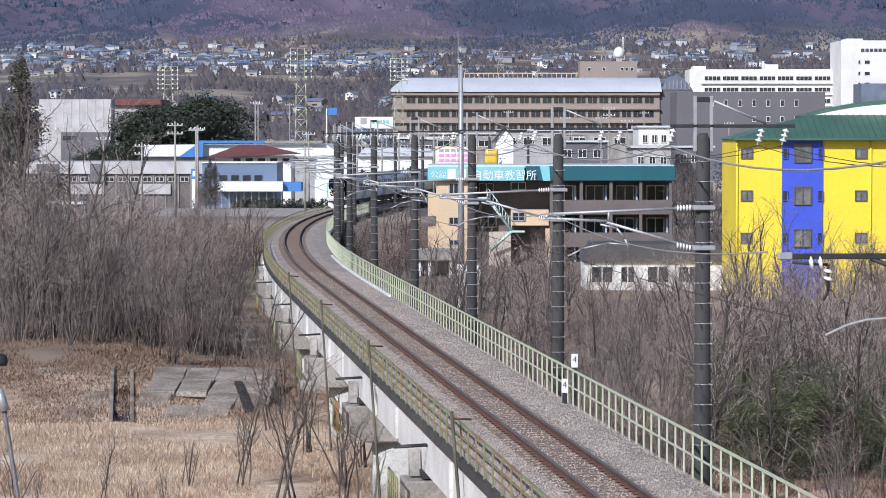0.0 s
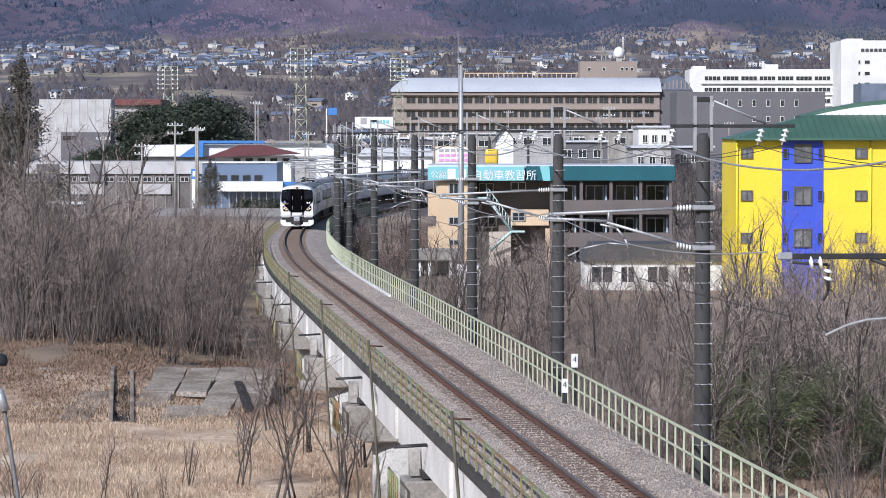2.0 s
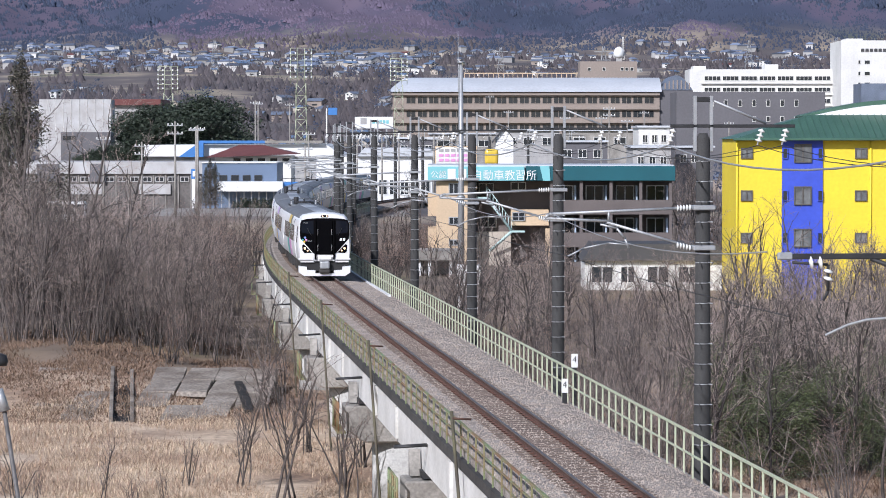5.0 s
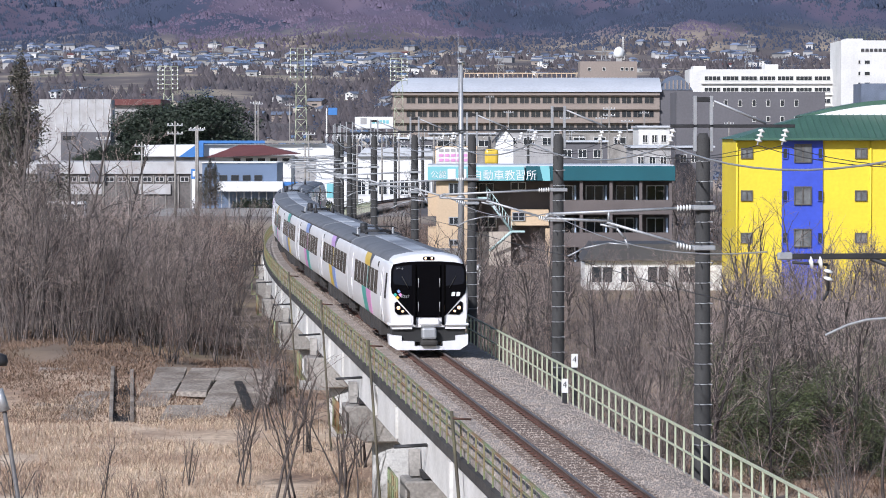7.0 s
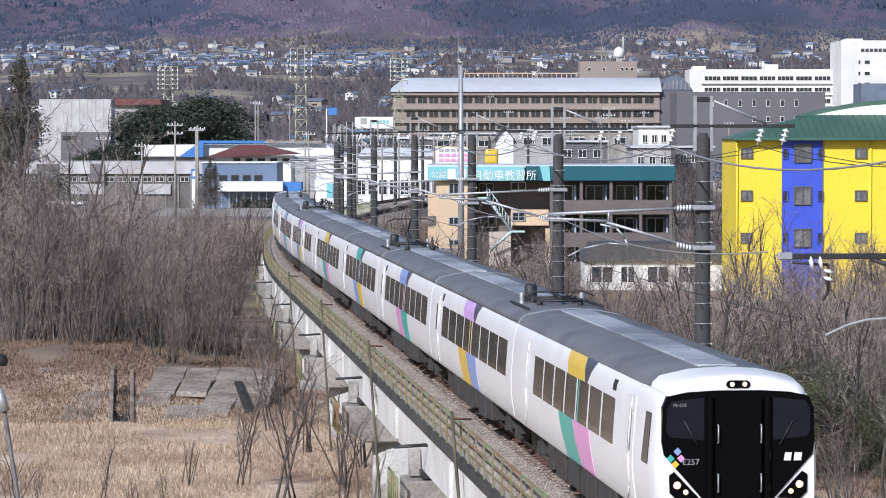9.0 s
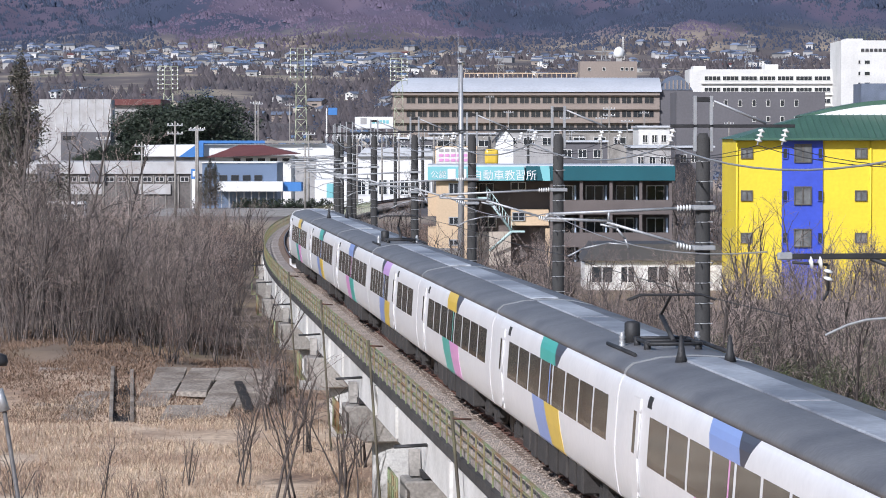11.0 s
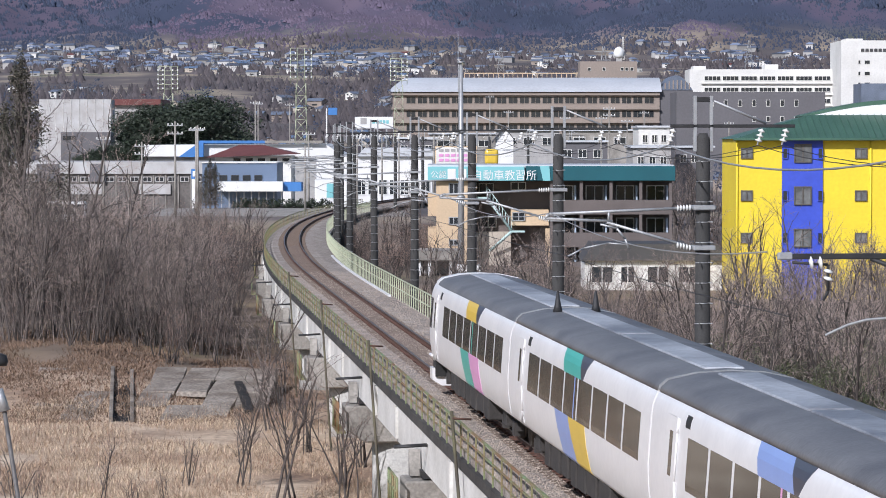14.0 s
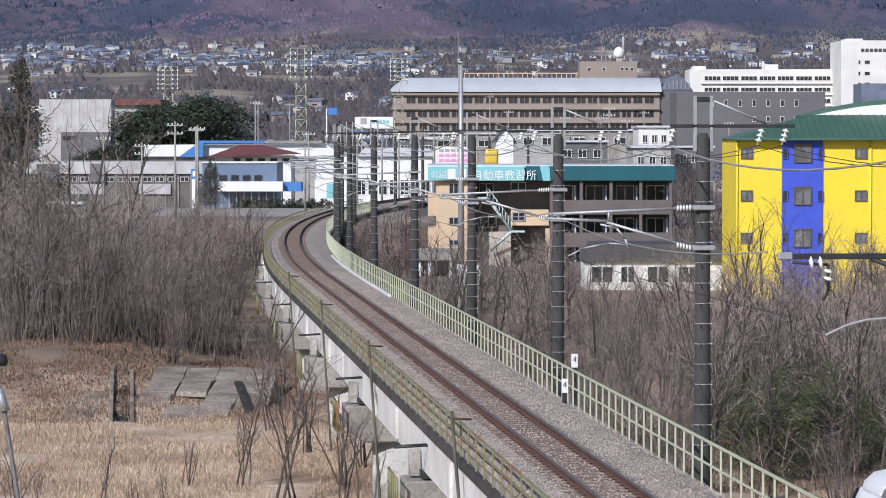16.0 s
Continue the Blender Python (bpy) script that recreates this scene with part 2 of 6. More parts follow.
def build_viaduct():
    v = thing("viaduct", "pale concrete railway viaduct on round piers", "viaduct", kind="structure")
    bm = bmesh.new()
    strip(bm, [(-2.12, -0.6), (2.8, -0.6), (2.8, -0.83), (-2.12, -0.83)], V0, V1, 4)
    part("deck_slab", bm, M_EDGE_SHADE, v, "deck slab coloured dark for the shade along its edge")
    for o0, o1, zk in ((-2.12, -1.98, -0.57), (2.7, 2.8, -0.42)):
        bm = bmesh.new()
        strip(bm, [(o0, zk), (o1, zk), (o1, -0.6), (o0, -0.6)], V0, V1, 4)
        part("kerb", bm, M_EDGE_SHADE if o0 < 0 else M_CONC_OLD, v)
    ends = [V0] + [p for p in PIERS if V0 < p < V1] + [V1]
    for a, b in zip(ends[:-1], ends[1:]):
        for off in (-1.84, 2.3):
            bm = bmesh.new()
            strip(bm, [(off - 0.2, -0.83), (off + 0.2, -0.83), (off + 0.2, -2.0), (off - 0.2, -2.0)], a + 0.03, b - 0.03, 5.5)
            for r in range(1, 3):
                s = a + (b - a) * r / 3
                sgn = -1 if off < 0 else 1
                o = off + sgn * 0.2
                strip(bm, [(min(o, o + sgn * 0.09), -0.9), (max(o, o + sgn * 0.09), -0.9), (max(o, o + sgn * 0.09), -1.9), (min(o, o + sgn * 0.09), -1.9)], s - 0.2, s + 0.2, 1)
            part("girder", bm, M_CONC_WHITE, v, "pale concrete girder")
        for s in (a + 0.6, b - 0.6):
            bm = bmesh.new()
            strip(bm, [(-1.66, -0.9), (2.1, -0.9), (2.1, -1.8), (-1.66, -1.8)], s - 0.15, s + 0.15, 1)
            part("cross_beam", bm, M_CONC, v)
    for p in PIERS:
        if not V0 < p < V1:
            continue
        c = side(p, 0, 0)
        g = ground_z(c.x, c.y) - 0.5
        m = along(p, 0, 0)
        bm = bmesh.new()
        cap = [(-2.62, -2.25), (3.0, -2.25), (3.0, -3.1), (2.3, -3.6), (-1.9, -3.6), (-2.62, -3.1)]
        ends_ = [[bm.verts.new(m @ Vector((x, yy, z))) for x, z in cap] for yy in (-0.95, 0.95)]
        bm.faces.new(ends_[0])
        bm.faces.new(ends_[1][::-1])
        for i in range(6):
            j = (i + 1) % 6
            bm.faces.new((ends_[0][j], ends_[0][i], ends_[1][i], ends_[1][j]))
        bevel(bm, 0.05)
        part("pier_cap", bm, M_CONC_OLD, v, "stained concrete pier cap")
        bm = bmesh.new()
        lathe(bm, [(0.95, g - RAIL_Z), (0.95, -3.62)], m @ Matrix.Translation((0.1, 0, 0)) @ Matrix.Diagonal((1.75, 0.8, 1, 1)), 28)
        part("pier_column", bm, M_CONC, v, "oval concrete pier column")
        for off in (-1.84, 2.3):
            bm = bmesh.new()
            box(bm, off - 0.28, -0.75, -2.2, off + 0.28, 0.75, -2.0, m)
            part("bearing", bm, M_STEEL_DARK, v)
        # inspection platform with rails on the meadow side
        bm = bmesh.new()
        box(bm, -2.95, -1.5, -3.2, -2.64, 1.5, -3.12, m)
        for yy in (-1.45, -0.75, 0.0, 0.75, 1.45):
            tube(bm, m @ Vector((-2.9, yy, -3.13)), m @ Vector((-2.9, yy, -2.1)), 0.035)
        for zz in (-2.1, -2.5):
            tube(bm, m @ Vector((-2.9, -1.45, zz)), m @ Vector((-2.9, 1.45, zz)), 0.03)
        part("inspection_platform", bm, M_FENCE_OLD, v, "weathered green steel platform")
        bm = bmesh.new()
        box(bm, -2.4, 0.0, -2.2, -2.08, 0.5, -1.45, m)
        for w in bm.verts:
            q = m.inverted() @ w.co
            if q.z > -1.8 and q.y < 0.2:
                w.co = m @ Vector((q.x, 0.32, q.z))
        part("bearing_cover", bm, M_CONC_OLD, v, "grey steel cover plate")
        bm = bmesh.new()
        tube(bm, m @ Vector((-2.0, -1.6, -1.15)), m @ Vector((-3.0, -1.6, -1.2)), 0.035)
        tube(bm, m @ Vector((-2.0, -1.3, -1.15)), m @ Vector((-3.0, -1.3, -1.2)), 0.035)
        part("bracket", bm, M_STEEL_DARK, v)
    # far abutment
    bm = bmesh.new()
    strip(bm, [(-3.2, -0.9), (3.3, -0.9), (3.3, -5.5), (-3.2, -5.5)], V1 - 0.5, V1 + 3, 2)
    part("abutment", bm, M_CONC_OLD, v)
    return v


build_viaduct()


def build_road():
    """The road on the embankment beyond the viaduct's far end."""
    bm = bmesh.new()
    box(bm, -33, 334, RAIL_Z - 1.15, -3, 371, RAIL_Z - 0.96)
    tagged(part("road", bm, M_CONC_OLD), "pale worn road surface on the embankment", "road", kind="structure")


build_road()


def build_track():
    t = thing("railway_track", "single railway track with rusty rails on grey ballast", "track", kind="structure")
    bm = bmesh.new()
    strip(bm, [(-1.97, -0.6), (-1.95, -0.42), (-1.4, -0.19), (1.55, -0.19), (2.45, -0.33), (2.69, -0.4), (2.69, -0.6)], -300, 470, 2)
    part("ballast_bed", bm, M_BALLAST, t, "grey crushed stone ballast")
    bm = bmesh.new()
    strip(bm, [(-0.95, -0.188), (0.95, -0.188), (0.95, -0.3), (-0.95, -0.3)], -300, 470, 2)
    part("stained_ballast", bm, M_BROWN_BALLAST, t, "rust-stained ballast between the rails")
    for off in (-0.566, 0.566):
        bm = bmesh.new()
        strip(bm, [(off - 0.034, -0.035), (off + 0.034, -0.035), (off + 0.03, -0.06), (off + 0.01, -0.07), (off + 0.012, -0.15), (off + 0.065, -0.17), (off - 0.065, -0.17), (off - 0.012, -0.15), (off - 0.01, -0.07), (off - 0.03, -0.06)], -300, 470, 2)
        r = part("rail", bm, M_RUST, t, "rusty steel rail")
        bm = bmesh.new()
        strip(bm, [(off - 0.031, 0.0), (off + 0.031, 0.0), (off + 0.034, -0.035), (off - 0.034, -0.035)], -300, 470, 2)
        part("rail_head", bm, M_RAIL_TOP, r, "rail head with a worn bright top")
    return t


TRACK = build_track()


# ---- the train ----
M_BODY = mat("white train paint", (0.77, 0.765, 0.765), 0.28, var=0.05, scale=0.7, fine=6, bump=0.02, tint=(0.71, 0.705, 0.71))
M_ROOF = mat("grey roof coating", (0.165, 0.166, 0.172), 0.5, var=0.2, scale=0.6, fine=12, bump=0.1, tint=(0.1, 0.1, 0.108))
M_ROOF_PALE = mat("worn roof strip", (0.46, 0.48, 0.51), 0.4, var=0.3, scale=0.35, fine=8, tint=(0.16, 0.165, 0.185))
M_MASK = mat("black front panel", (0.003, 0.003, 0.004), 0.12, var=0.1, bump=0.0, spec=0.06)
M_SCREEN = mat("dark windscreen glass", (0.008, 0.01, 0.016), 0.04, var=0.1, bump=0.0, spec=0.25)
M_UNDER = mat("underfloor grime", (0.05, 0.045, 0.042), 0.8, var=0.4, scale=2)
M_YELLOW = mat("yellow band paint", (0.72, 0.5, 0.06), 0.3, var=0.06, bump=0.02)
M_PINK = mat("pink band paint", (0.72, 0.33, 0.6), 0.3, var=0.06, bump=0.02)
M_PURPLE = mat("lilac band paint", (0.6, 0.38, 0.75), 0.3, var=0.06, bump=0.02)
M_BLUE = mat("blue band paint", (0.24, 0.34, 0.66), 0.3, var=0.06, bump=0.02)
M_GREEN = mat("green band paint", (0.06, 0.42, 0.36), 0.3, var=0.06, bump=0.02)
M_NAVY = mat("dark slate band paint", (0.05, 0.055, 0.08), 0.3, var=0.06, bump=0.02)
M_LAMP = glow("headlamp", (1.0, 0.66, 0.36), 1.1)
M_TRAIN_GLASS = mat("tinted train window", (0.075, 0.075, 0.06), 0.08, var=0.5, scale=0.5, fine=3, bump=0.0)
M_WHEEL = mat("wheel steel", (0.1, 0.085, 0.075), 0.6, 0.6, var=0.3)

SECTION = [(1.33, 0.92), (1.385, 1.0), (1.45, 1.45), (1.465, 1.75), (1.462, 1.98), (1.405, 2.78), (1.38, 2.96), (1.335, 3.08), (1.28, 3.19)]
CAR = 20.0


def section_x(z):
    for (x0, z0), (x1, z1) in zip(SECTION[:-1], SECTION[1:]):
        if z0 <= z <= z1:
            return x0 + (x1 - x0) * (z - z0) / (z1 - z0)
    return SECTION[-1][0] if z > 1 else SECTION[0][0]


def side_patch(sgn, zs, back, front, lift):
    """A skin on the car's side between the heights zs; back and front give y at each height."""
    bm = bmesh.new()
    heights = sorted(set([zs[0], zs[1]] + [z for _, z in SECTION if zs[0] < z < zs[1]]))
    rows = []
    for z in heights:
        w = (z - zs[0]) / (zs[1] - zs[0])
        y0, y1 = back[0] + (back[1] - back[0]) * w, front[0] + (front[1] - front[0]) * w
        rows.append([bm.verts.new((sgn * (section_x(z) + l), y, z)) for y in (y0, y1) for l in (lift, -0.01)])
    for a, b in zip(rows[:-1], rows[1:]):
        bm.faces.new((a[0], a[2], b[2], b[0]))
        bm.faces.new((a[1], b[1], b[3], a[3]))
        bm.faces.new((a[0], b[0], b[1], a[1]))
        bm.faces.new((a[2], a[3], b[3], b[2]))
    bm.faces.new(rows[0])
    bm.faces.new(rows[-1][::-1])
    bmesh.ops.recalc_face_normals(bm, faces=list(bm.faces))
    return bm


def loft(rings):
    bm = bmesh.new()
    vs = [[bm.verts.new(p) for p in r] for r in rings]
    n = len(vs[0])
    for a, b in zip(vs[:-1], vs[1:]):
        for i in range(n - 1):
            bm.faces.new((a[i], a[i + 1], b[i + 1], b[i])).smooth = True
    for r in (vs[0][::-1], vs[-1]):
        bm.faces.new([bm.verts.new(v.co) for v in r])
    bm.faces.new((vs[0][-1], vs[0][0], vs[-1][0], vs[-1][-1])) if len(vs) == 2 else None
    bmesh.ops.recalc_face_normals(bm, faces=list(bm.faces))
    return bm


def outline(y, wide=1.0, top=0.0, low=0.0):
    """The body's cross-section as a ring of points at y; low raises the sill, top lowers the cantrail."""
    pts = []
    for x, z in SECTION:
        zz = 0.92 + low + (z - 0.92) * (1 - (low + top) / 2.27)
        pts.append((x * wide, y, zz))
    return [(-x, y, z) for x, y, z in pts] + [(x, y, z) for x, y, z in pts[::-1]]


def roof_ring(y, wide=1.0, top=0.0):
    pts = [(-1.285, 3.185), (-1.25, 3.28), (-1.12, 3.39), (-0.6, 3.5), (0, 3.535), (0.6, 3.5), (1.12, 3.39), (1.25, 3.28), (1.285, 3.185)]
    return [(x * wide, y, z - top) for x, z in pts]


def pantograph(car, y, raised):
    p = new("pantograph")
    p.parent = car
    p.location = (0, y, 3.47)
    bm = bmesh.new()
    for x in (-0.5, 0.5):
        tube(bm, (x, -0.9, 0.16), (x, 0.9, 0.16), 0.04)
        for yy in (-0.6, 0.6):
            tube(bm, (x, yy, -0.05), (x, yy, 0.2), 0.07)
    for yy in (-0.9, 0.0, 0.9):
        tube(bm, (-0.5, yy, 0.16), (0.5, yy, 0.16), 0.035)
    part("base_frame", bm, M_STEEL_DARK, p)
    bm = bmesh.new()
    knee, top = (0.62, 1.08) if raised else (0.3, 0.36)
    tube(bm, (0, 0.7, 0.2), (0, -0.75, knee), 0.05)
    tube(bm, (0, -0.75, knee), (0, 0.4, top), 0.03)
    part("pantograph_arm", bm, M_STEEL_DARK, p, "raised dark steel arm" if raised else "folded dark steel arm")
    bm = bmesh.new()
    for yy in (0.3, 0.5):
        hose(bm, [(-0.85, yy, top - 0.1), (-0.6, yy, top), (0.6, yy, top), (0.85, yy, top - 0.1)], 0.022)
    part("collector_head", bm, M_STEEL_DARK, p)
    for x, yy in ((-0.75, -0.9), (0.75, -0.9)):
        bm = bmesh.new()
        lathe(bm, [(0.07, -0.04), (0.07, 0.04), (0.045, 0.06), (0.07, 0.1), (0.045, 0.14), (0.07, 0.18), (0.045, 0.22), (0.05, 0.28)], pose(x, yy, 0))
        part("insulator", bm, M_STEEL, p)
    bm = bmesh.new()
    lathe(bm, [(0.16, -0.1), (0.16, 0.42), (0.1, 0.46)], pose(0.45, -1.5, 0))
    part("surge_arrester", bm, M_STEEL_DARK, p)
    bm = bmesh.new()
    pipe(bm, [(-0.9, 1.6, 0.05), (-0.9, -1.8, 0.05)], 0.04)
    pipe(bm, [(0.9, 1.6, 0.0), (0.9, -1.8, 0.0)], 0.04)
    part("cable", bm, M_STEEL_DARK, p)


def bogie(car, y):
    b = new("bogie")
    b.parent = car
    b.location = (0, y, 0)
    bm = bmesh.new()
    for x in (-0.95, 0.95):
        box(bm, x - 0.08, -1.5, 0.42, x + 0.08, 1.5, 0.62)
        for yy in (-1.05, 1.05):
            box(bm, x - 0.14, yy - 0.16, 0.28, x + 0.14, yy + 0.16, 0.6)
        box(bm, x - 0.2, -0.35, 0.45, x + 0.2, 0.35, 0.9)
    box(bm, -0.95, -0.25, 0.45, 0.95, 0.25, 0.7)
    part("bogie_frame", bm, M_UNDER, b)
    for yy in (-1.05, 1.05):
        for x in (-0.6, 0.6):
            bm = bmesh.new()
            m = pose(x, yy, 0.43, 0, 90, 0)
            lathe(bm, [(0.43, -0.06), (0.43, 0.05), (0.46, 0.06), (0.46, 0.08)] if x < 0 else [(0.46, -0.08), (0.46, -0.06), (0.43, -0.05), (0.43, 0.06)], m, 24)
            part("wheel", bm, M_WHEEL, b)


def build_car(index, lead, tail, bands, panto):
    """A railway car; y runs forward, towards its front end at +10."""
    car = thing("train_car", "white express train car with %s bands and dark windows" % bands[0], "train car", group="express train")
    cols = {"yellow": M_YELLOW, "lilac": M_PURPLE, "blue": M_BLUE, "green": M_GREEN, "pink": M_PINK}
    rings = [outline(-9.93), outline(9.93)]
    if lead:
        rings = [outline(-9.93), outline(9.0), outline(9.55, 0.985, 0.03), outline(9.85, 0.96, 0.02), outline(10.0, 0.92, 0.05)]
    if tail:
        rings = [outline(-10.0, 0.92, 0.05), outline(-9.85, 0.96, 0.02), outline(-9.55, 0.985, 0.03), outline(-9.0), outline(9.93)]
    part("body", loft(rings), M_BODY, car, "white painted body shell")
    rr = [roof_ring(-9.9), roof_ring(9.9)]
    if lead:
        rr = [roof_ring(-9.9), roof_ring(7.6), roof_ring(8.62, 0.99, 0.005)]
        part("roof_nose", loft([roof_ring(8.6, 1.0, -0.015), roof_ring(9.3, 0.985, 0.0), roof_ring(9.8, 0.95, 0.02), roof_ring(9.94, 0.925, 0.05), roof_ring(10.0, 0.88, 0.1)]), M_BODY, car)
    if tail:
        rr = [roof_ring(-8.62, 0.99, 0.005), roof_ring(-7.6), roof_ring(9.9)]
        part("roof_nose", loft([roof_ring(-10.0, 0.88, 0.1), roof_ring(-9.94, 0.925, 0.05), roof_ring(-9.8, 0.95, 0.02), roof_ring(-9.3, 0.985, 0.0), roof_ring(-8.6, 1.0, -0.015)]), M_BODY, car)
    part("roof", loft(rr), M_ROOF, car, "dark grey roof")
    y0, y1 = rr[0][0][1] + 0.5, rr[-1][0][1] - 0.5
    if panto:
        y1 = 5.0
    bm = bmesh.new()
    for a, b in ((y0, (y0 + y1) / 2 - 0.1), ((y0 + y1) / 2 + 0.1, y1)):
        box(bm, -0.36, a, 3.49, 0.36, b, 3.548)
    bevel(bm, 0.02)
    part("roof_strip", bm, M_ROOF_PALE, car, "worn paler strip along the roof")
    if not lead:
        part("roof_end_trim", loft([roof_ring(9.89, 1.0, -0.012), roof_ring(9.94, 1.0, -0.012)]), M_STEEL, car)
    # windows, bands, doors on both sides
    start, pitch, count = (5.4, 1.66, 7) if lead else (8.9, 1.94, 8)
    if tail:
        start, pitch = 8.6, 1.79
    spans = [(start - pitch * i - pitch + 0.2, start - pitch * i) for i in range(count)]
    if index == 5:
        spans = [(8.4 - 1.95 * i - 1.75, 8.4 - 1.95 * i) for i in range(3)] + [(-1.0 - 1.13 * i - 0.98, -1.0 - 1.13 * i) for i in range(7)]
    for sgn in (-1, 1):
        for a, b in spans:
            part("window", side_patch(sgn, (1.86, 2.72), (a, a), (b, b), 0.004), M_TRAIN_GLASS, car)
        c = -2.3 if index == 5 else (1.6 if tail else 0.4)
        f = -1 if index == 5 else 1
        span = lambda a, b: ((c + a, c + b) if f > 0 else (c - b, c - a))
        for zs, low, high, m, lab in (((2.72, 3.185), span(-1.25, 1.2), span(-1.6, 0.75), cols[bands[0]], bands[0]), ((2.72, 3.185), span(1.2, 1.45), span(0.75, 2.1), M_NAVY, "dark slate"),
                                      ((0.93, 1.86), span(-1.4, 0.6), span(-2.3, -0.3), cols[bands[1]], bands[1]), ((0.93, 1.86), span(0.6, 2.4), span(-0.3, 2.0), cols[bands[2]], bands[2])):
            part("band", side_patch(sgn, zs, (low[0], high[0]), (low[1], high[1]), 0.006), m, car, lab + " paint band")
        for y in (c + f * 0.4,):
            part("band_line", side_patch(sgn, (1.86, 2.72), (y - 0.05, y - 0.05), (y + 0.05, y + 0.05), 0.007), cols[bands[1]] if y > c else cols[bands[2]], car)
        y = 7.3 if lead else (1.2 if index == 5 else -7.9)
        d = part("door", side_patch(sgn, (1.02, 2.95), (y - 0.42, y - 0.42), (y + 0.42, y + 0.42), 0.012), M_BODY, car)
        part("door_window", side_patch(sgn, (1.95, 2.7), (y - 0.14, y - 0.14), (y + 0.14, y + 0.14), 0.016), M_TRAIN_GLASS, d)
        q = y - 2.1 if lead else y + 1.35
        part("destination_sign", side_patch(sgn, (2.86, 3.06), (q - 0.2, q - 0.2), (q + 0.2, q + 0.2), 0.008), M_BLACK, car)
        for y in ((y, -7.2) if lead else (y + 0.55,)):
            bm = bmesh.new()
            pipe(bm, [(sgn * 1.38, y, 2.95), (sgn * 1.43, y, 2.7), (sgn * 1.485, y, 1.9), (sgn * 1.46, y, 1.3), (sgn * 1.43, y - 0.3, 1.02)], 0.016)
            part("door_handrail", bm, M_BODY, car)
        if lead or tail:
            g = 9.0 if lead else -9.0
            part("cab_window", side_patch(sgn, (1.9, 2.8), (g - 0.35, g - 0.15), (g + 0.25, g + 0.35), 0.006), M_GLASS_DARK, car)
    # underfloor boxes, bogies, end gangways
    rnd = random.Random(40 + index)
    for sgn in (-1, 1):
        y = -4.7
        while y < 4.6:
            w = rnd.uniform(0.7, 1.5)
            part("equipment_box", cube(sgn * 0.55, y, 0.3 + rnd.uniform(0, 0.12), sgn * 1.3, min(y + w, 4.8), 0.93, 0.03), M_UNDER, car)
            y += w + rnd.uniform(0.12, 0.5)
    part("underframe", cube(-1.2, -9.7, 0.8, 1.2, 9.7, 0.93), M_UNDER, car)
    bogie(car, -6.9)
    bogie(car, 6.9)
    for y, skip in ((-10.05, tail), (10.05, lead)):
        if not skip:
            part("gangway", cube(-0.75, y - 0.2, 0.95, 0.75, y + 0.2, 3.1, 0.05), M_BLACK, car, "black rubber gangway bellows")
    if panto:
        pantograph(car, 7.3, index in (3, 6))
    if index in (2, 7):
        for x in (-0.45, 0.45):
            bm = bmesh.new()
            lathe(bm, [(0.13, 3.47), (0.08, 3.65), (0.025, 4.0)], pose(x, -8.7, 0), 10)
            part("roof_aerial", bm, M_STEEL_DARK, car)
    if lead or tail:
        cab(car, 1 if lead else -1)
    return car


def flat(points, y0, y1):
    """An outline of (x, z) points given thickness between y0 and y1."""
    bm = bmesh.new()
    a = [bm.verts.new((x, y0, z)) for x, z in points]
    b = [bm.verts.new((x, y1, z)) for x, z in points]
    n = len(a)
    bm.faces.new(a)
    bm.faces.new(b[::-1])
    for i in range(n):
        bm.faces.new((a[i], a[(i + 1) % n], b[(i + 1) % n], b[i]))
    bmesh.ops.recalc_face_normals(bm, faces=list(bm.faces))
    return bm


def both(points):
    return points + [(-x, z) for x, z in points[::-1]]


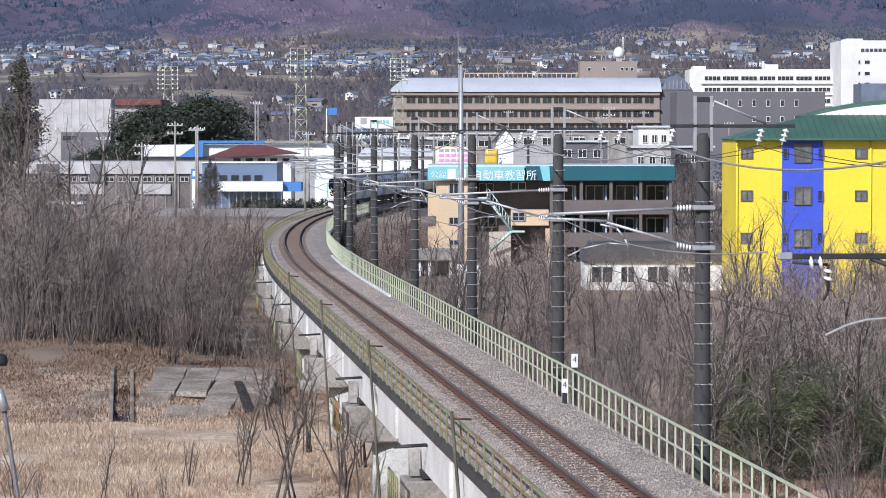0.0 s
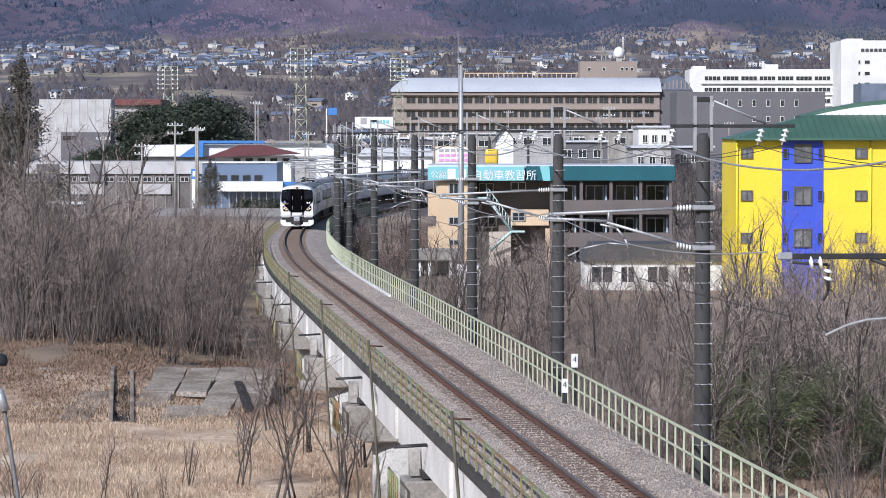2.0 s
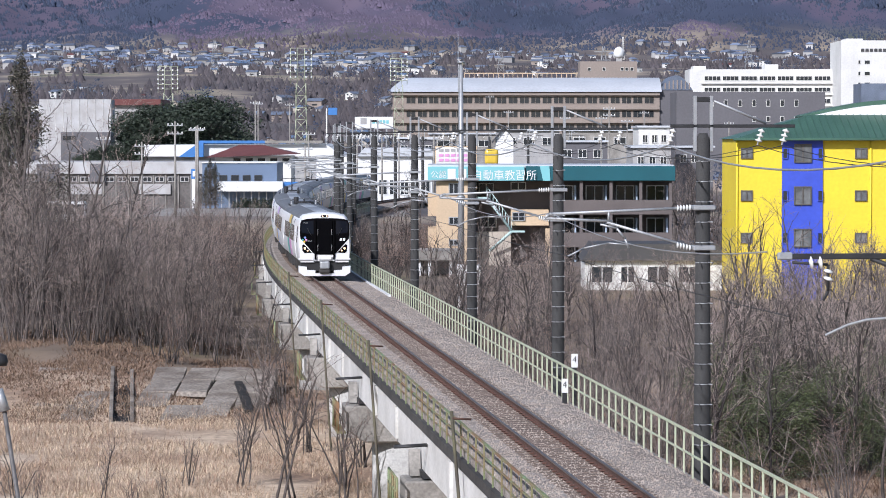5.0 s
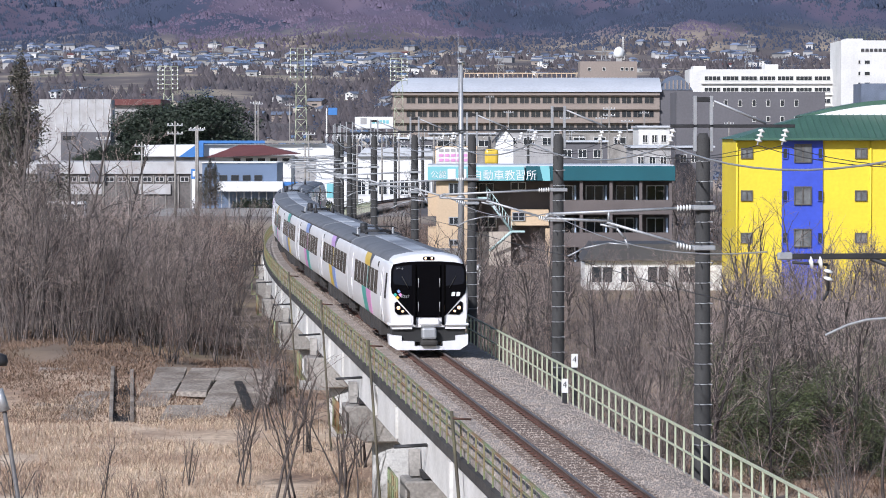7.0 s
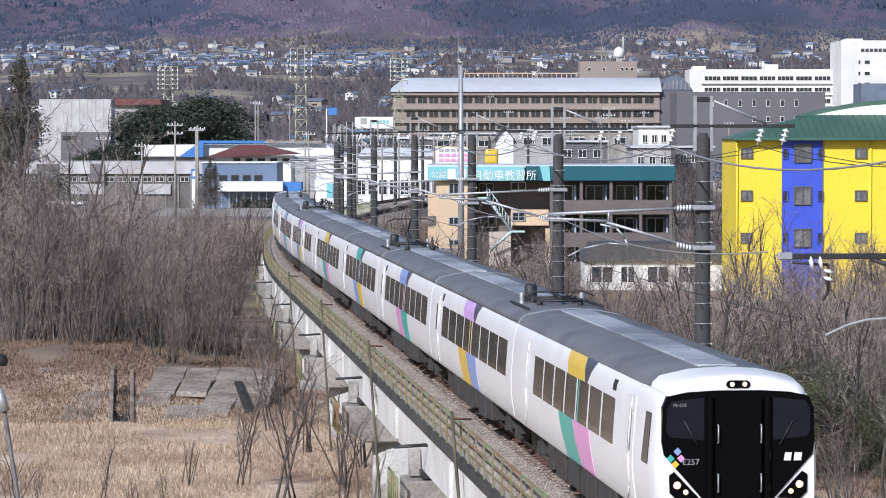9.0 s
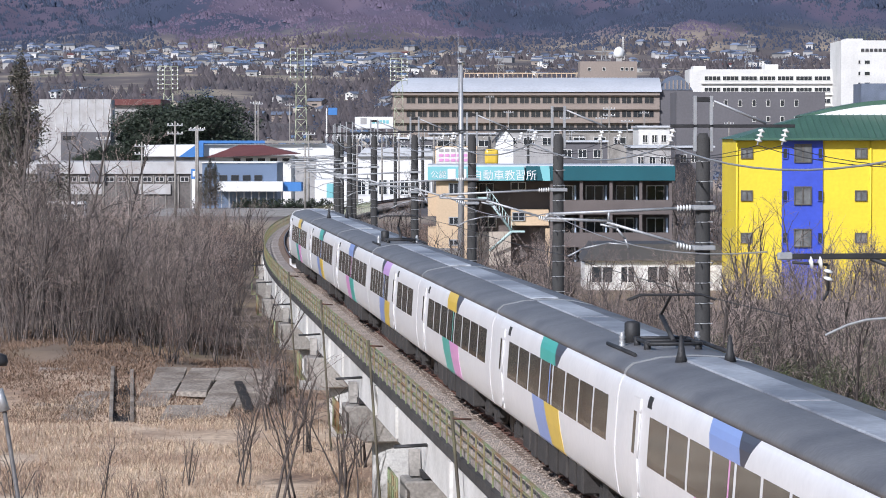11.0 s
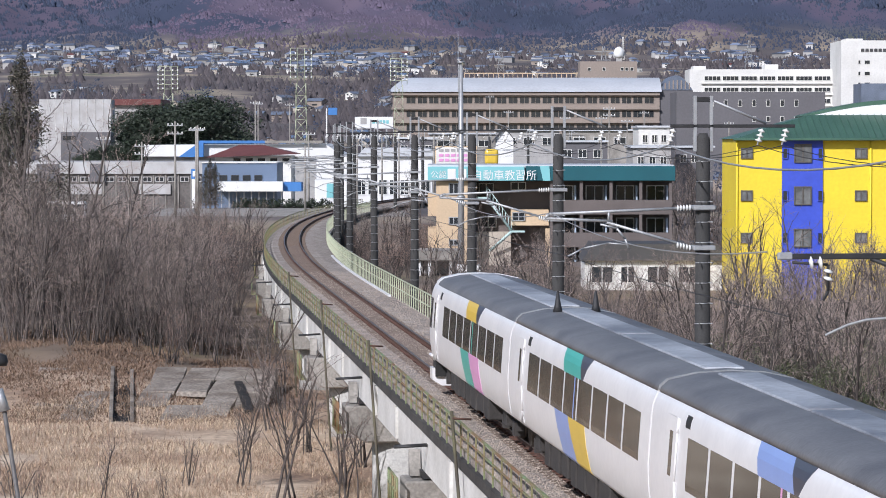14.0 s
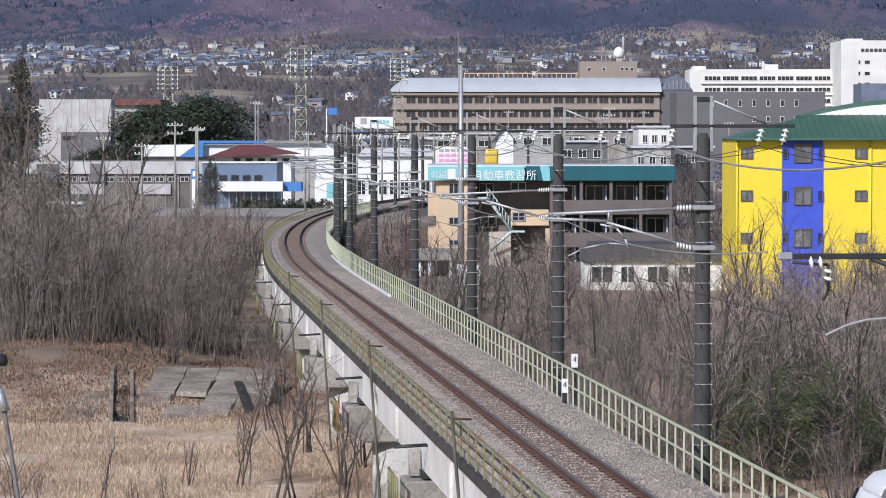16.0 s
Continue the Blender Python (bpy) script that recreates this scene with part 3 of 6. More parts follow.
def cab(car, d):
    """The cab end: black glazed front, lamps, bumper, coupler and plough."""
    e = 10.0 * d
    face = new("cab_front")
    face.parent = car
    face.matrix_basis = pose(0, e, 0, 0, 0, 0 if d > 0 else 180)
    part("front_panel", flat(both([(0.5, 1.28), (0.62, 1.36), (1.3, 2.13), (1.34, 2.35), (1.32, 2.94), (1.24, 3.14), (0.9, 3.21), (0.4, 3.24)]), -0.55, 0.03), M_MASK, face, "glossy black front panel")
    part("gangway_door", cube(-0.42, 0.03, 1.3, 0.42, 0.1, 3.12, 0.03), M_MASK, face, "black front gangway door")
    for x in (-0.5, 0.5):
        part("door_frame", cube(x - 0.05, 0.02, 1.0, x + 0.05, 0.14, 3.18, 0.03), M_MASK, face)
        for z in (1.5, 2.35):
            bm = bmesh.new()
            pipe(bm, [(x * 0.75, 0.1, z), (x * 0.75, 0.18, z), (x * 0.75, 0.18, z + 0.3), (x * 0.75, 0.1, z + 0.3)], 0.014)
            part("grab_handle", bm, M_STEEL, face, "bright steel grab handle")
    for sgn in (-1, 1):
        pts = [(0.6, 2.38), (1.2, 2.44), (1.26, 2.55), (1.25, 2.92), (1.17, 3.06), (0.6, 3.12)]
        part("windscreen", flat([(sgn * x, z) for x, z in pts], 0.0, 0.036), M_SCREEN, face, "dark windscreen")
        bm = bmesh.new()
        tube(bm, (sgn * 0.72, 0.06, 2.3), (sgn * 0.95, 0.06, 2.72), 0.012)
        part("wiper", bm, M_STEEL_DARK, face)
        pts = [(0.68, 1.38), (1.08, 1.36), (1.2, 1.48), (1.21, 1.78), (1.12, 1.84)]
        lamp = part("headlight", flat([(sgn * x, z) for x, z in pts], -0.2, 0.05), M_MASK, face, "black headlamp housing")
        for x, z, r in ((1.07, 1.61, 0.065), (0.92, 1.49, 0.045)):
            bm = bmesh.new()
            lathe(bm, [(r, -0.02), (r, 0.03), (r * 0.6, 0.05)], pose(sgn * x, 0.04, z, -90, 0, 0))
            part("lamp", bm, M_LAMP if d > 0 else M_GLASS_DARK, lamp, "lit round headlamp" if d > 0 else "unlit round lamp")
        part("front_corner", flat([(sgn * x, z) for x, z in [(0.58, 0.86), (1.3, 0.86), (1.34, 1.3), (1.33, 2.1), (0.64, 1.34)]], -0.6, 0.02), M_BODY, face)
        part("bumper_lip", cube(min(sgn * 0.58, sgn * 1.42), -0.7, 0.98, max(sgn * 0.58, sgn * 1.42), 0.12, 1.06, 0.03), M_BODY, face)
        pts = [(0.5, 0.12), (1.1, 0.12), (1.38, 0.3), (1.4, 0.66), (0.95, 0.62), (0.95, 0.45), (0.5, 0.42)]
        part("snow_plough", flat([(sgn * x, z) for x, z in pts], -0.7, 0.02), M_BODY, face, "white snow plough")
    part("snow_plough", flat(both([(0.5, 0.12), (0.5, 0.26)]), -0.5, 0.05), M_BODY, face)
    part("number_plate", cube(-0.36, 0.1, 1.0, 0.36, 0.15, 1.24, 0.03), M_BODY, face, "white plate below the front door")
    part("coupler_recess", cube(-1.3, -0.8, 0.4, 1.3, -0.1, 0.9), M_BLACK, face)
    part("coupler", cube(-0.26, -0.3, 0.5, 0.26, 0.28, 0.92, 0.08, 2), M_STEEL, face, "grey coupler with rounded cover")
    part("coupler_cover", cube(-0.3, -0.3, 0.26, 0.3, 0.24, 0.5, 0.08, 2), M_UNDER, face)
    light = part("roof_light", flat(both([(0.17, 3.28), (0.21, 3.32), (0.2, 3.38), (0.15, 3.41)]), -0.6, 0.02), M_MASK, face)
    for x in (-0.11, 0.11):
        bm = bmesh.new()
        lathe(bm, [(0.04, 0.0), (0.04, 0.03)], pose(x, 0.02, 3.345, -90, 0, 0))
        part("lamp", bm, M_LAMP if d > 0 else M_GLASS_DARK, light)
    # emblem and lettering
    for x, z, m in ((-1.06, 2.19, M_BLUE), (-1.18, 2.07, M_GREEN), (-1.0, 2.07, M_PINK), (-1.1, 1.97, M_YELLOW)):
        part("emblem", flat([(-x, z - 0.07), (-x + 0.07, z), (-x, z + 0.07), (-x - 0.07, z)], 0.03, 0.037), m, face)
    part("logo", flat([(-0.8, 2.02), (-0.92, 2.02), (-0.94, 2.16), (-0.82, 2.16)], 0.03, 0.037), M_WHITE, face)
    part("logo", flat([(-0.97, 2.02), (-1.1, 2.02), (-1.12, 2.16), (-0.99, 2.16)], 0.03, 0.037), M_WHITE, face)
    for word, x, z, size in (("M-115", 1.14, 2.96, 0.09), ("E257", 0.98, 1.96, 0.15)):
        write(word, face, (x, 0.042, z), size, M_STEEL)


def write(word, parent, where, size, material=None, name="lettering", turn=180):
    c = bpy.data.curves.new(name, "FONT")
    c.body, c.size, c.extrude = word, size, 0.002
    ob = new(name, c)
    bpy.context.view_layer.update()
    me = bpy.data.meshes.new_from_object(ob)
    bpy.data.objects.remove(ob)
    me.materials.clear()
    me.materials.append(material or M_WHITE)
    t = new(name, me)
    t.parent = parent
    t.matrix_basis = pose(*where, 90, 0, turn)
    return t


BANDS = [("yellow", "green", "pink"), ("lilac", "yellow", "blue"), ("blue", "pink", "green"), ("green", "blue", "yellow"), ("yellow", "green", "pink"),
         ("lilac", "yellow", "blue"), ("blue", "pink", "green"), ("green", "blue", "yellow"), ("yellow", "green", "pink")]
CARS = [build_car(i, i == 0, i == 8, BANDS[i], i in (1, 3, 6)) for i in range(9)]

# seconds and metres along the track of the train's nose
NOSE = [(0.0, 263.0), (1.0, 229.5), (2.0, 195.0), (3.0, 161.0), (4.2, 125.0), (5.6, 84.0), (7.0, 43.5), (8.5, 2.3), (9.0, -11.9), (11.5, -81.5), (12.5, -109.4), (14.0, -151.3), (15.5, -192.2), (16.0, -205.8)]


def nose(t):
    for (t0, s0), (t1, s1) in zip(NOSE[:-1], NOSE[1:]):
        if t <= t1:
            return s0 + (s1 - s0) * (t - t0) / (t1 - t0)
    return NOSE[-1][1]


def motions():
    for i, car in enumerate(CARS):
        rows = []
        for k in range(33):
            t = k * 0.5
            mid = nose(t) + 10 + CAR * i
            a, b = side(mid - 6.9, 0), side(mid + 6.9, 0)
            d = a - b
            c = (a + b) / 2
            rows.append((t, pose(c.x, c.y, c.z, 0, 0, math.degrees(math.atan2(-d.x, d.y)))))
        walk(car, rows)


# ---- fences, poles and wires ----
def build_sleepers():
    me = mesh_of("sleeper", cube(-1.0, -0.11, -0.31, 1.0, 0.11, -0.178, 0.02), M_SLEEPER)
    plate = mesh_of("rail_fastening", cube(-0.14, -0.09, -0.172, 0.14, 0.09, -0.13, 0.02), M_RUST)
    for i in range(290):
        s = -12 + 0.58 * i
        o = piece("sleeper", me, TRACK, along(s))
        if i < 150:
            for off in (-0.566, 0.566):
                piece("rail_fastening", plate, o, pose(off, 0, 0))
    bm = bmesh.new()
    for i in range(450):
        s = -12 + 0.58 * (290 + i)
        if s < 460:
            box(bm, -1.0, -0.11, -0.31, 1.0, 0.11, -0.17, along(s))
    tagged(part("far_sleepers", bm, M_SLEEPER, TRACK), kind="stuff")


def build_stones():
    rnd = np.random.default_rng(5)
    n = 44000
    s = -6 + 120 * rnd.random(n) ** 1.5
    off = rnd.uniform(-1.93, 2.66, n)
    base = np.array([(1, 0, 0), (-0.9, 0.3, 0), (0.1, 1, 0), (0, -0.9, 0.1), (0.1, 0.1, 0.9)])
    tri = ((0, 2, 4), (2, 1, 4), (1, 3, 4), (3, 0, 4))
    verts, faces = [], []
    for i in range(n):
        o = off[i]
        if abs(abs(o) - 0.566) < 0.1:
            continue
        z = -0.19 if -1.4 < o < 1.55 else (-0.19 - (o - 1.55) * 0.165 if o > 0 else -0.19 + (o + 1.4) * 0.42)
        p = side(s[i], o, z - 0.01)
        a = rnd.uniform(0, 6.28)
        k = rnd.uniform(0.02, 0.048)
        c, d = math.cos(a) * k, math.sin(a) * k
        j = len(verts)
        for x, y, h in base * rnd.uniform(0.7, 1.3, (5, 3)):
            verts.append((p.x + x * c - y * d, p.y + x * d + y * c, p.z + h * k))
        faces += [tuple(j + q for q in f) for f in tri]
    tagged(bulk("ballast_stones", verts, faces, M_STONES, TRACK), "loose grey crushed stones", kind="stuff")


def build_fence(off, s0, s1, gap, post_gap, material, height, label):
    f = thing("fence", label, "fence", group="viaduct fences")
    base = -0.4
    for z, r in ((height, 0.026), (height * 0.52, 0.02)) + (((0.1, 0.012),) if gap else ()):
        bm = bmesh.new()
        strip(bm, [(off - r, base + z - r), (off + r, base + z - r), (off + r, base + z + r), (off - r, base + z + r)], s0, s1, 2)
        part("rail", bm, material, f)
    post = mesh_of("post", cube(-0.022, -0.022, -0.3, 0.022, 0.022, height + 0.02, 0.006), material)
    s = s0
    while s < s1:
        piece("post", post, f, along(s, off, base))
        s += post_gap
    if gap:
        bm = bmesh.new()
        s = s0
        while s < s1:
            box(bm, -0.003, -0.003, 0.1, 0.003, 0.003, height, along(s, off, base))
            s += gap
        tagged(part("wire_infill", bm, material, f), kind="stuff")


build_fence(2.64, -14, 268, 0.0, 1.15, M_FENCE, 1.08, "pale green steel railing along the viaduct edge")
build_fence(-2.03, -14, 300, 0.6, 1.75, M_FENCE_OLD, 0.7, "rusting green steel railing along the deck edge")


def insulator(parent, top, down, r=0.09, discs=3):
    bm = bmesh.new()
    prof = [(0.02, 0)]
    for i in range(discs):
        z = -0.06 - 0.12 * i
        prof += [(0.025, z + 0.04), (r, z), (r * 0.9, z - 0.025), (0.025, z - 0.03)]
    prof.append((0.02, -0.06 - 0.12 * discs))
    lathe(bm, prof[::-1], Matrix.Translation(top) @ Vector((0, 0, -1)).rotation_difference(Vector(down)).to_matrix().to_4x4(), 12)
    return part("insulator", bm, M_PORCELAIN, parent)


POLE_S = [-16.0 + 25.3 * i for i in range(18)]
POLE_OFF = 3.35


def cantilever(p):
    """The tubular arm that reaches over the track."""
    bm = bmesh.new()
    tube(bm, (-0.2, 0, 5.95), (-3.75, 0, 5.8), 0.037, n=10)
    tube(bm, (-0.25, 0, 4.98), (-2.35, 0, 5.6), 0.037, n=10)
    tube(bm, (-3.75, 0, 5.8), (-3.85, 0, 5.7), 0.042)
    tube(bm, (-3.85, 0, 5.7), (-2.2, 0, 5.62), 0.037, n=10)
    tube(bm, (-2.3, 0, 5.62), (-2.3, 0, 5.88), 0.03)
    part("cantilever", bm, M_STEEL, p, "galvanised tubular cantilever")
    bm = bmesh.new()
    pipe(bm, [(-2.5, 0, 5.55), (-2.1, 0, 5.45), (-1.9, 0, 5.2), (-1.8, 0, 4.95)], 0.03)
    pipe(bm, [(-1.8, 0, 5.05), (-2.3, 0, 5.1), (-2.9, 0, 4.98), (-3.3, 0, 4.78)], 0.022)
    part("steady_arm", bm, M_STEEL, p)
    for z, x in ((5.95, -0.25), (4.98, -0.25)):
        bm = bmesh.new()
        for i in range(5):
            q = pose(x - 0.06 - i * 0.075, 0, z - 0.003 * i + (0.02 * i if z < 5.5 else 0), 0, -90, 0)
            lathe(bm, [(0.04, -0.02), (0.075, 0.0), (0.075, 0.015), (0.04, 0.03)], q, 12)
        part("strut_insulator", bm, M_PORCELAIN, p, "ribbed white porcelain insulator")
        part("clamp", cube(-0.27, -0.27, z - 0.06, 0.27, 0.27, z + 0.06, 0.02), M_STEEL, p)


def beam_support(p):
    """A dark beam over the track with hanging insulators."""
    part("beam", cube(-3.33, -0.05, 5.71, -0.15, 0.05, 5.8, 0.01), M_STEEL_DARK, p, "dark steel beam over the track")
    bm = bmesh.new()
    tube(bm, (-2.03, 0, 5.72), (-0.2, 0, 5.0), 0.04)
    part("brace", bm, M_STEEL_DARK, p)
    part("beam_end", cube(-3.54, -0.06, 5.7, -3.3, 0.06, 5.82, 0.02), M_STEEL, p, "galvanised end clamp")
    for x in (-3.0, -2.85):
        bm = bmesh.new()
        lathe(bm, [(0.02, -0.035), (0.11, -0.01), (0.11, 0.01), (0.02, 0.035)], pose(x, 0, 5.66, 0, 80, 0), 14)
        part("insulator", bm, M_PORCELAIN, p)
    for z in (5.52, 5.4):
        bm = bmesh.new()
        lathe(bm, [(0.02, -0.03), (0.075, -0.01), (0.075, 0.01), (0.02, 0.03)], pose(-2.72, 0, z, 12, 14, 0), 14)
        part("insulator", bm, M_PORCELAIN, p)
    bm = bmesh.new()
    pipe(bm, [(-3.3, 0, 5.66), (-2.72, 0, 5.62), (-2.72, 0, 5.2), (-2.8, 0, 5.05)], 0.025)
    hose(bm, [(-2.83, 0, 5.0), (-2.9, 0, 4.8), (-2.8, 0, 4.6), (-2.72, 0, 4.55)], 0.012)
    part("hanger", bm, M_STEEL_DARK, p)
    bm = bmesh.new()
    hose(bm, [(-2.76, 0, 4.5), (-2.4, 0, 4.66), (-2.1, 0, 4.74), (-1.7, 0, 4.77), (-0.2, 0, 4.72)], 0.022)
    part("steady_arm", bm, M_STEEL, p, "bent galvanised steady arm")


def build_pole(first):
    """A catenary pole with its arm and cantilever; x points away from the track."""
    p = thing("catenary_pole", "dark round concrete catenary pole with steel arms", "catenary pole", group="poles along the track")
    bm = bmesh.new()
    lathe(bm, [(0.21, -6.5), (0.21, 0), (0.165, 7.6), (0.1, 7.75)], None, 20)
    part("shaft", bm, M_POLE, p)
    for i in range(15):
        z = 0.2 + 0.49 * i
        bm = bmesh.new()
        lathe(bm, [(0.216 - 0.006 * z, z), (0.216 - 0.006 * z, z + 0.018)], None, 16)
        tube(bm, (0.1, -0.2, z + 0.02), (0.17, -0.36, z + 0.02), 0.014, n=5)
        tube(bm, (-0.1, -0.2, z + 0.02), (-0.17, -0.36, z + 0.02), 0.014, n=5)
        part("step_iron", bm, M_STEEL, p, "galvanised step iron")
    for x in (-0.2, 0.2):
        part("top_channel", cube(x - 0.04, -0.06, 7.3, x + 0.04, 0.06, 8.65, 0.01), M_STEEL, p)
    part("top_tie", cube(-0.2, -0.04, 8.5, 0.2, 0.04, 8.62, 0.01), M_STEEL_DARK, p)
    part("feeder_arm", cube(-0.8, -0.06, 7.88, 2.25, 0.06, 7.96, 0.01), M_STEEL_DARK, p, "black horizontal steel arm")
    bm = bmesh.new()
    tube(bm, (0.2, 0, 8.55), (1.55, 0, 7.98), 0.03)
    part("stay", bm, M_STEEL, p)
    for x in (-0.72, 1.45, 2.05):
        insulator(p, (x, 0, 7.86), (-0.3, 0, -1))
    if first:
        beam_support(p)
    else:
        cantilever(p)
    return p


POLE = build_pole(False)
for _i, _s in enumerate(POLE_S):
    _m = along(_s, POLE_OFF, -0.05)
    if _i == 0:
        build_pole(True).matrix_basis = _m
    elif _i == 1:
        POLE.matrix_basis = _m
    else:
        copy_thing(POLE, _m)


def wire(name, label, off, z, sag, r, s_list, hang=0.0):
    w = thing(name, label, "wire", group="overhead wires")
    for a, b in zip(s_list[:-1], s_list[1:]):
        pa, pb = side(a, off, z), side(b, off, z)
        pts = [pa.lerp(pb, i / 10) - Vector((0, 0, sag * 4 * (i / 10) * (1 - i / 10))) for i in range(11)]
        bm = bmesh.new()
        hose(bm, pts, r, 5)
        part("span", bm, M_STEEL_DARK if r < 0.012 else M_STEEL, w)
    return w


wire("contact_wire", "thin contact wire over the track", 0.0, 4.75, 0.05, 0.009, POLE_S)
wire("messenger_wire", "sagging messenger wire over the track", -0.35, 5.78, 0.35, 0.012, POLE_S)
wire("feeder_wire", "thick grey feeder cable on the pole arms", POLE_OFF - 0.85, 7.4, 0.45, 0.022, POLE_S)
wire("feeder_wire", "thin feeder cable on the pole arms", POLE_OFF + 1.35, 7.4, 0.4, 0.01, POLE_S)
wire("feeder_wire", "thin feeder cable on the pole arms", POLE_OFF + 1.95, 7.4, 0.4, 0.01, POLE_S)
build_sleepers()
build_stones()


def build_marker(s, off, z, tall):
    g = thing("distance_marker", "small white plate marked 4 on a dark post", "sign", along(s, off, z), group="line markers")
    part("post", cube(-0.07, -0.05, -tall, 0.07, 0.05, 0, 0.01), M_STEEL_DARK, g)
    part("plate", cube(-0.1, -0.08, 0, 0.1, -0.055, 0.42, 0.01), M_WHITE, g)
    t = write("4", g, (-0.07, -0.085, 0.16), 0.26, M_BLACK, "numeral", 0)


M_PIPE = mat("mossy dark pipe", (0.12, 0.11, 0.06), 0.8, var=0.4, scale=1.0, tint=(0.06, 0.05, 0.04))


def build_stay_pipes():
    for s in (13.5, 41, 67.5, 94.5):
        g = thing("cable_riser", "slanting weathered pipe beside the viaduct", "pipe", along(s, -2.3, 0))
        bm = bmesh.new()
        tube(bm, (0.0, 0.2, 0.62), (0.25, -2.6, -5.6), 0.045)
        part("pipe", bm, M_PIPE, g)
        bm = bmesh.new()
        tube(bm, (0.0, 0.1, 0.45), (0.5, 0.1, 0.42), 0.03)
        part("bracket", bm, M_RUST, g)


build_stay_pipes()
bm_ = bmesh.new()
strip(bm_, [(2.3, -0.4), (2.42, -0.4), (2.42, -0.22), (2.3, -0.22)], 88, 140, 3)
tagged(part("cable_trough", bm_, M_WHITE), "pale concrete cable trough beside the ballast", "cable trough", kind="structure")


# ---- buildings ----
M_YWALL = mat("bright yellow wall paint", (0.8, 0.62, 0.03), 0.6, var=0.08, scale=0.3, fine=4, bump=0.03, tint=(0.76, 0.57, 0.03))
M_BWALL = mat("cobalt blue wall paint", (0.05, 0.09, 0.55), 0.55, var=0.1, scale=0.4, fine=4, bump=0.03)
M_GROOF = mat("green metal roof", (0.06, 0.13, 0.09), 0.45, 0.0, var=0.2, scale=0.4)
M_BLUE_WALL = mat("slate blue cladding", (0.13, 0.18, 0.27), 0.6, var=0.12, scale=0.3)
M_STUCCO = mat("pale beige render", (0.5, 0.44, 0.37), 0.8, var=0.12, scale=0.3)
M_ROOF_BLUE = mat("weathered blue roof", (0.13, 0.2, 0.32), 0.6, var=0.2, scale=0.4)
M_FRAME = mat("dark bronze window frame", (0.13, 0.12, 0.11), 0.5, 0.3, var=0.1)
M_PANE = mat("window glass with pale blinds", (0.22, 0.23, 0.23), 0.15, var=0.5, scale=0.7, fine=2, bump=0.0, tint=(0.08, 0.085, 0.09))
M_CREAM = mat("cream render", (0.62, 0.47, 0.31), 0.8, var=0.1, scale=0.3, fine=6, bump=0.05)
M_BROWN = mat("dark brown siding", (0.15, 0.127, 0.12), 0.8, var=0.2, scale=0.5)
M_TEAL = mat("teal metal fascia", (0.012, 0.1, 0.125), 0.5, var=0.12, scale=0.4, bump=0.03)
M_TEAL_PALE = mat("pale teal sign panel", (0.22, 0.53, 0.56), 0.5, var=0.06, scale=0.4, bump=0.02)
M_STAIR = mat("pale mint stair paint", (0.5, 0.66, 0.64), 0.55, var=0.1, scale=0.6, bump=0.02)
M_PARTITION = mat("pale blue balcony partition", (0.42, 0.5, 0.6), 0.6, var=0.1, scale=0.6, bump=0.02)
M_TAN = mat("taupe tiled wall", (0.3, 0.25, 0.215), 0.8, var=0.12, scale=0.08, fine=2)
M_GREY = mat("dark grey cladding", (0.13, 0.125, 0.135), 0.7, var=0.12, scale=0.1, fine=2)
M_PALE_ROOF = mat("pale metal roof", (0.6, 0.62, 0.65), 0.4, 0.2, var=0.1, scale=0.1, fine=1.5)
M_WALL_W = mat("off-white wall", (0.72, 0.71, 0.68), 0.75, var=0.1, scale=0.15, fine=2, tint=(0.62, 0.61, 0.58))
M_WALL_G = mat("light grey wall", (0.4, 0.39, 0.38), 0.8, var=0.15, scale=0.2, fine=2)
M_MAROON = mat("maroon tile roof", (0.15, 0.05, 0.045), 0.7, var=0.2, scale=0.5, fine=6)
M_SLATE = mat("blue-grey tile roof", (0.15, 0.18, 0.24), 0.6, var=0.25, scale=0.4, fine=6)
M_DARKROOF = mat("dark roof", (0.07, 0.068, 0.07), 0.7, var=0.25, scale=0.4)
M_BLUEPAINT = mat("blue paint", (0.06, 0.2, 0.5), 0.5, var=0.1)
M_RED = mat("red paint", (0.45, 0.06, 0.05), 0.6, var=0.15)
M_SHED = mat("weathered pale steel", (0.5, 0.5, 0.5), 0.7, var=0.2, scale=0.5, tint=(0.38, 0.36, 0.35))


def window(parent, x0, z0, x1, z1, y, frame_mat=None, bars=1, deep=0.12, glass=None):
    """A window on a wall that faces -y: frame, panes and a sill."""
    t = min(0.09, (x1 - x0) * 0.12)
    bm = bmesh.new()
    for a in ((x0, z0, x1, z0 + t), (x0, z1 - t, x1, z1), (x0, z0 + t, x0 + t, z1 - t), (x1 - t, z0 + t, x1, z1 - t)):
        box(bm, a[0], y - deep, a[1], a[2], y + 0.02, a[3])
    for i in range(bars):
        x = x0 + (x1 - x0) * (i + 1) / (bars + 1)
        box(bm, x - t / 2, y - deep, z0 + t, x + t / 2, y + 0.02, z1 - t)
    w = part("window", bm, frame_mat or M_STEEL, parent, "metal-framed window")
    part("pane", cube(x0 + t, y - deep * 0.5, z0 + t, x1 - t, y + 0.01, z1 - t), glass or M_GLASS_DARK, w)
    return w


def blocks(name, label, category, x0, y0, x1, y1, top, wall, group=""):
    b = thing(name, label, category, group=group)
    g = min(ground_z(x0, y0), ground_z(x1, y0), ground_z(x0, y1)) - 0.4
    part("wall", cube(x0, y0, g, x1, y1, top), wall, b)
    return b


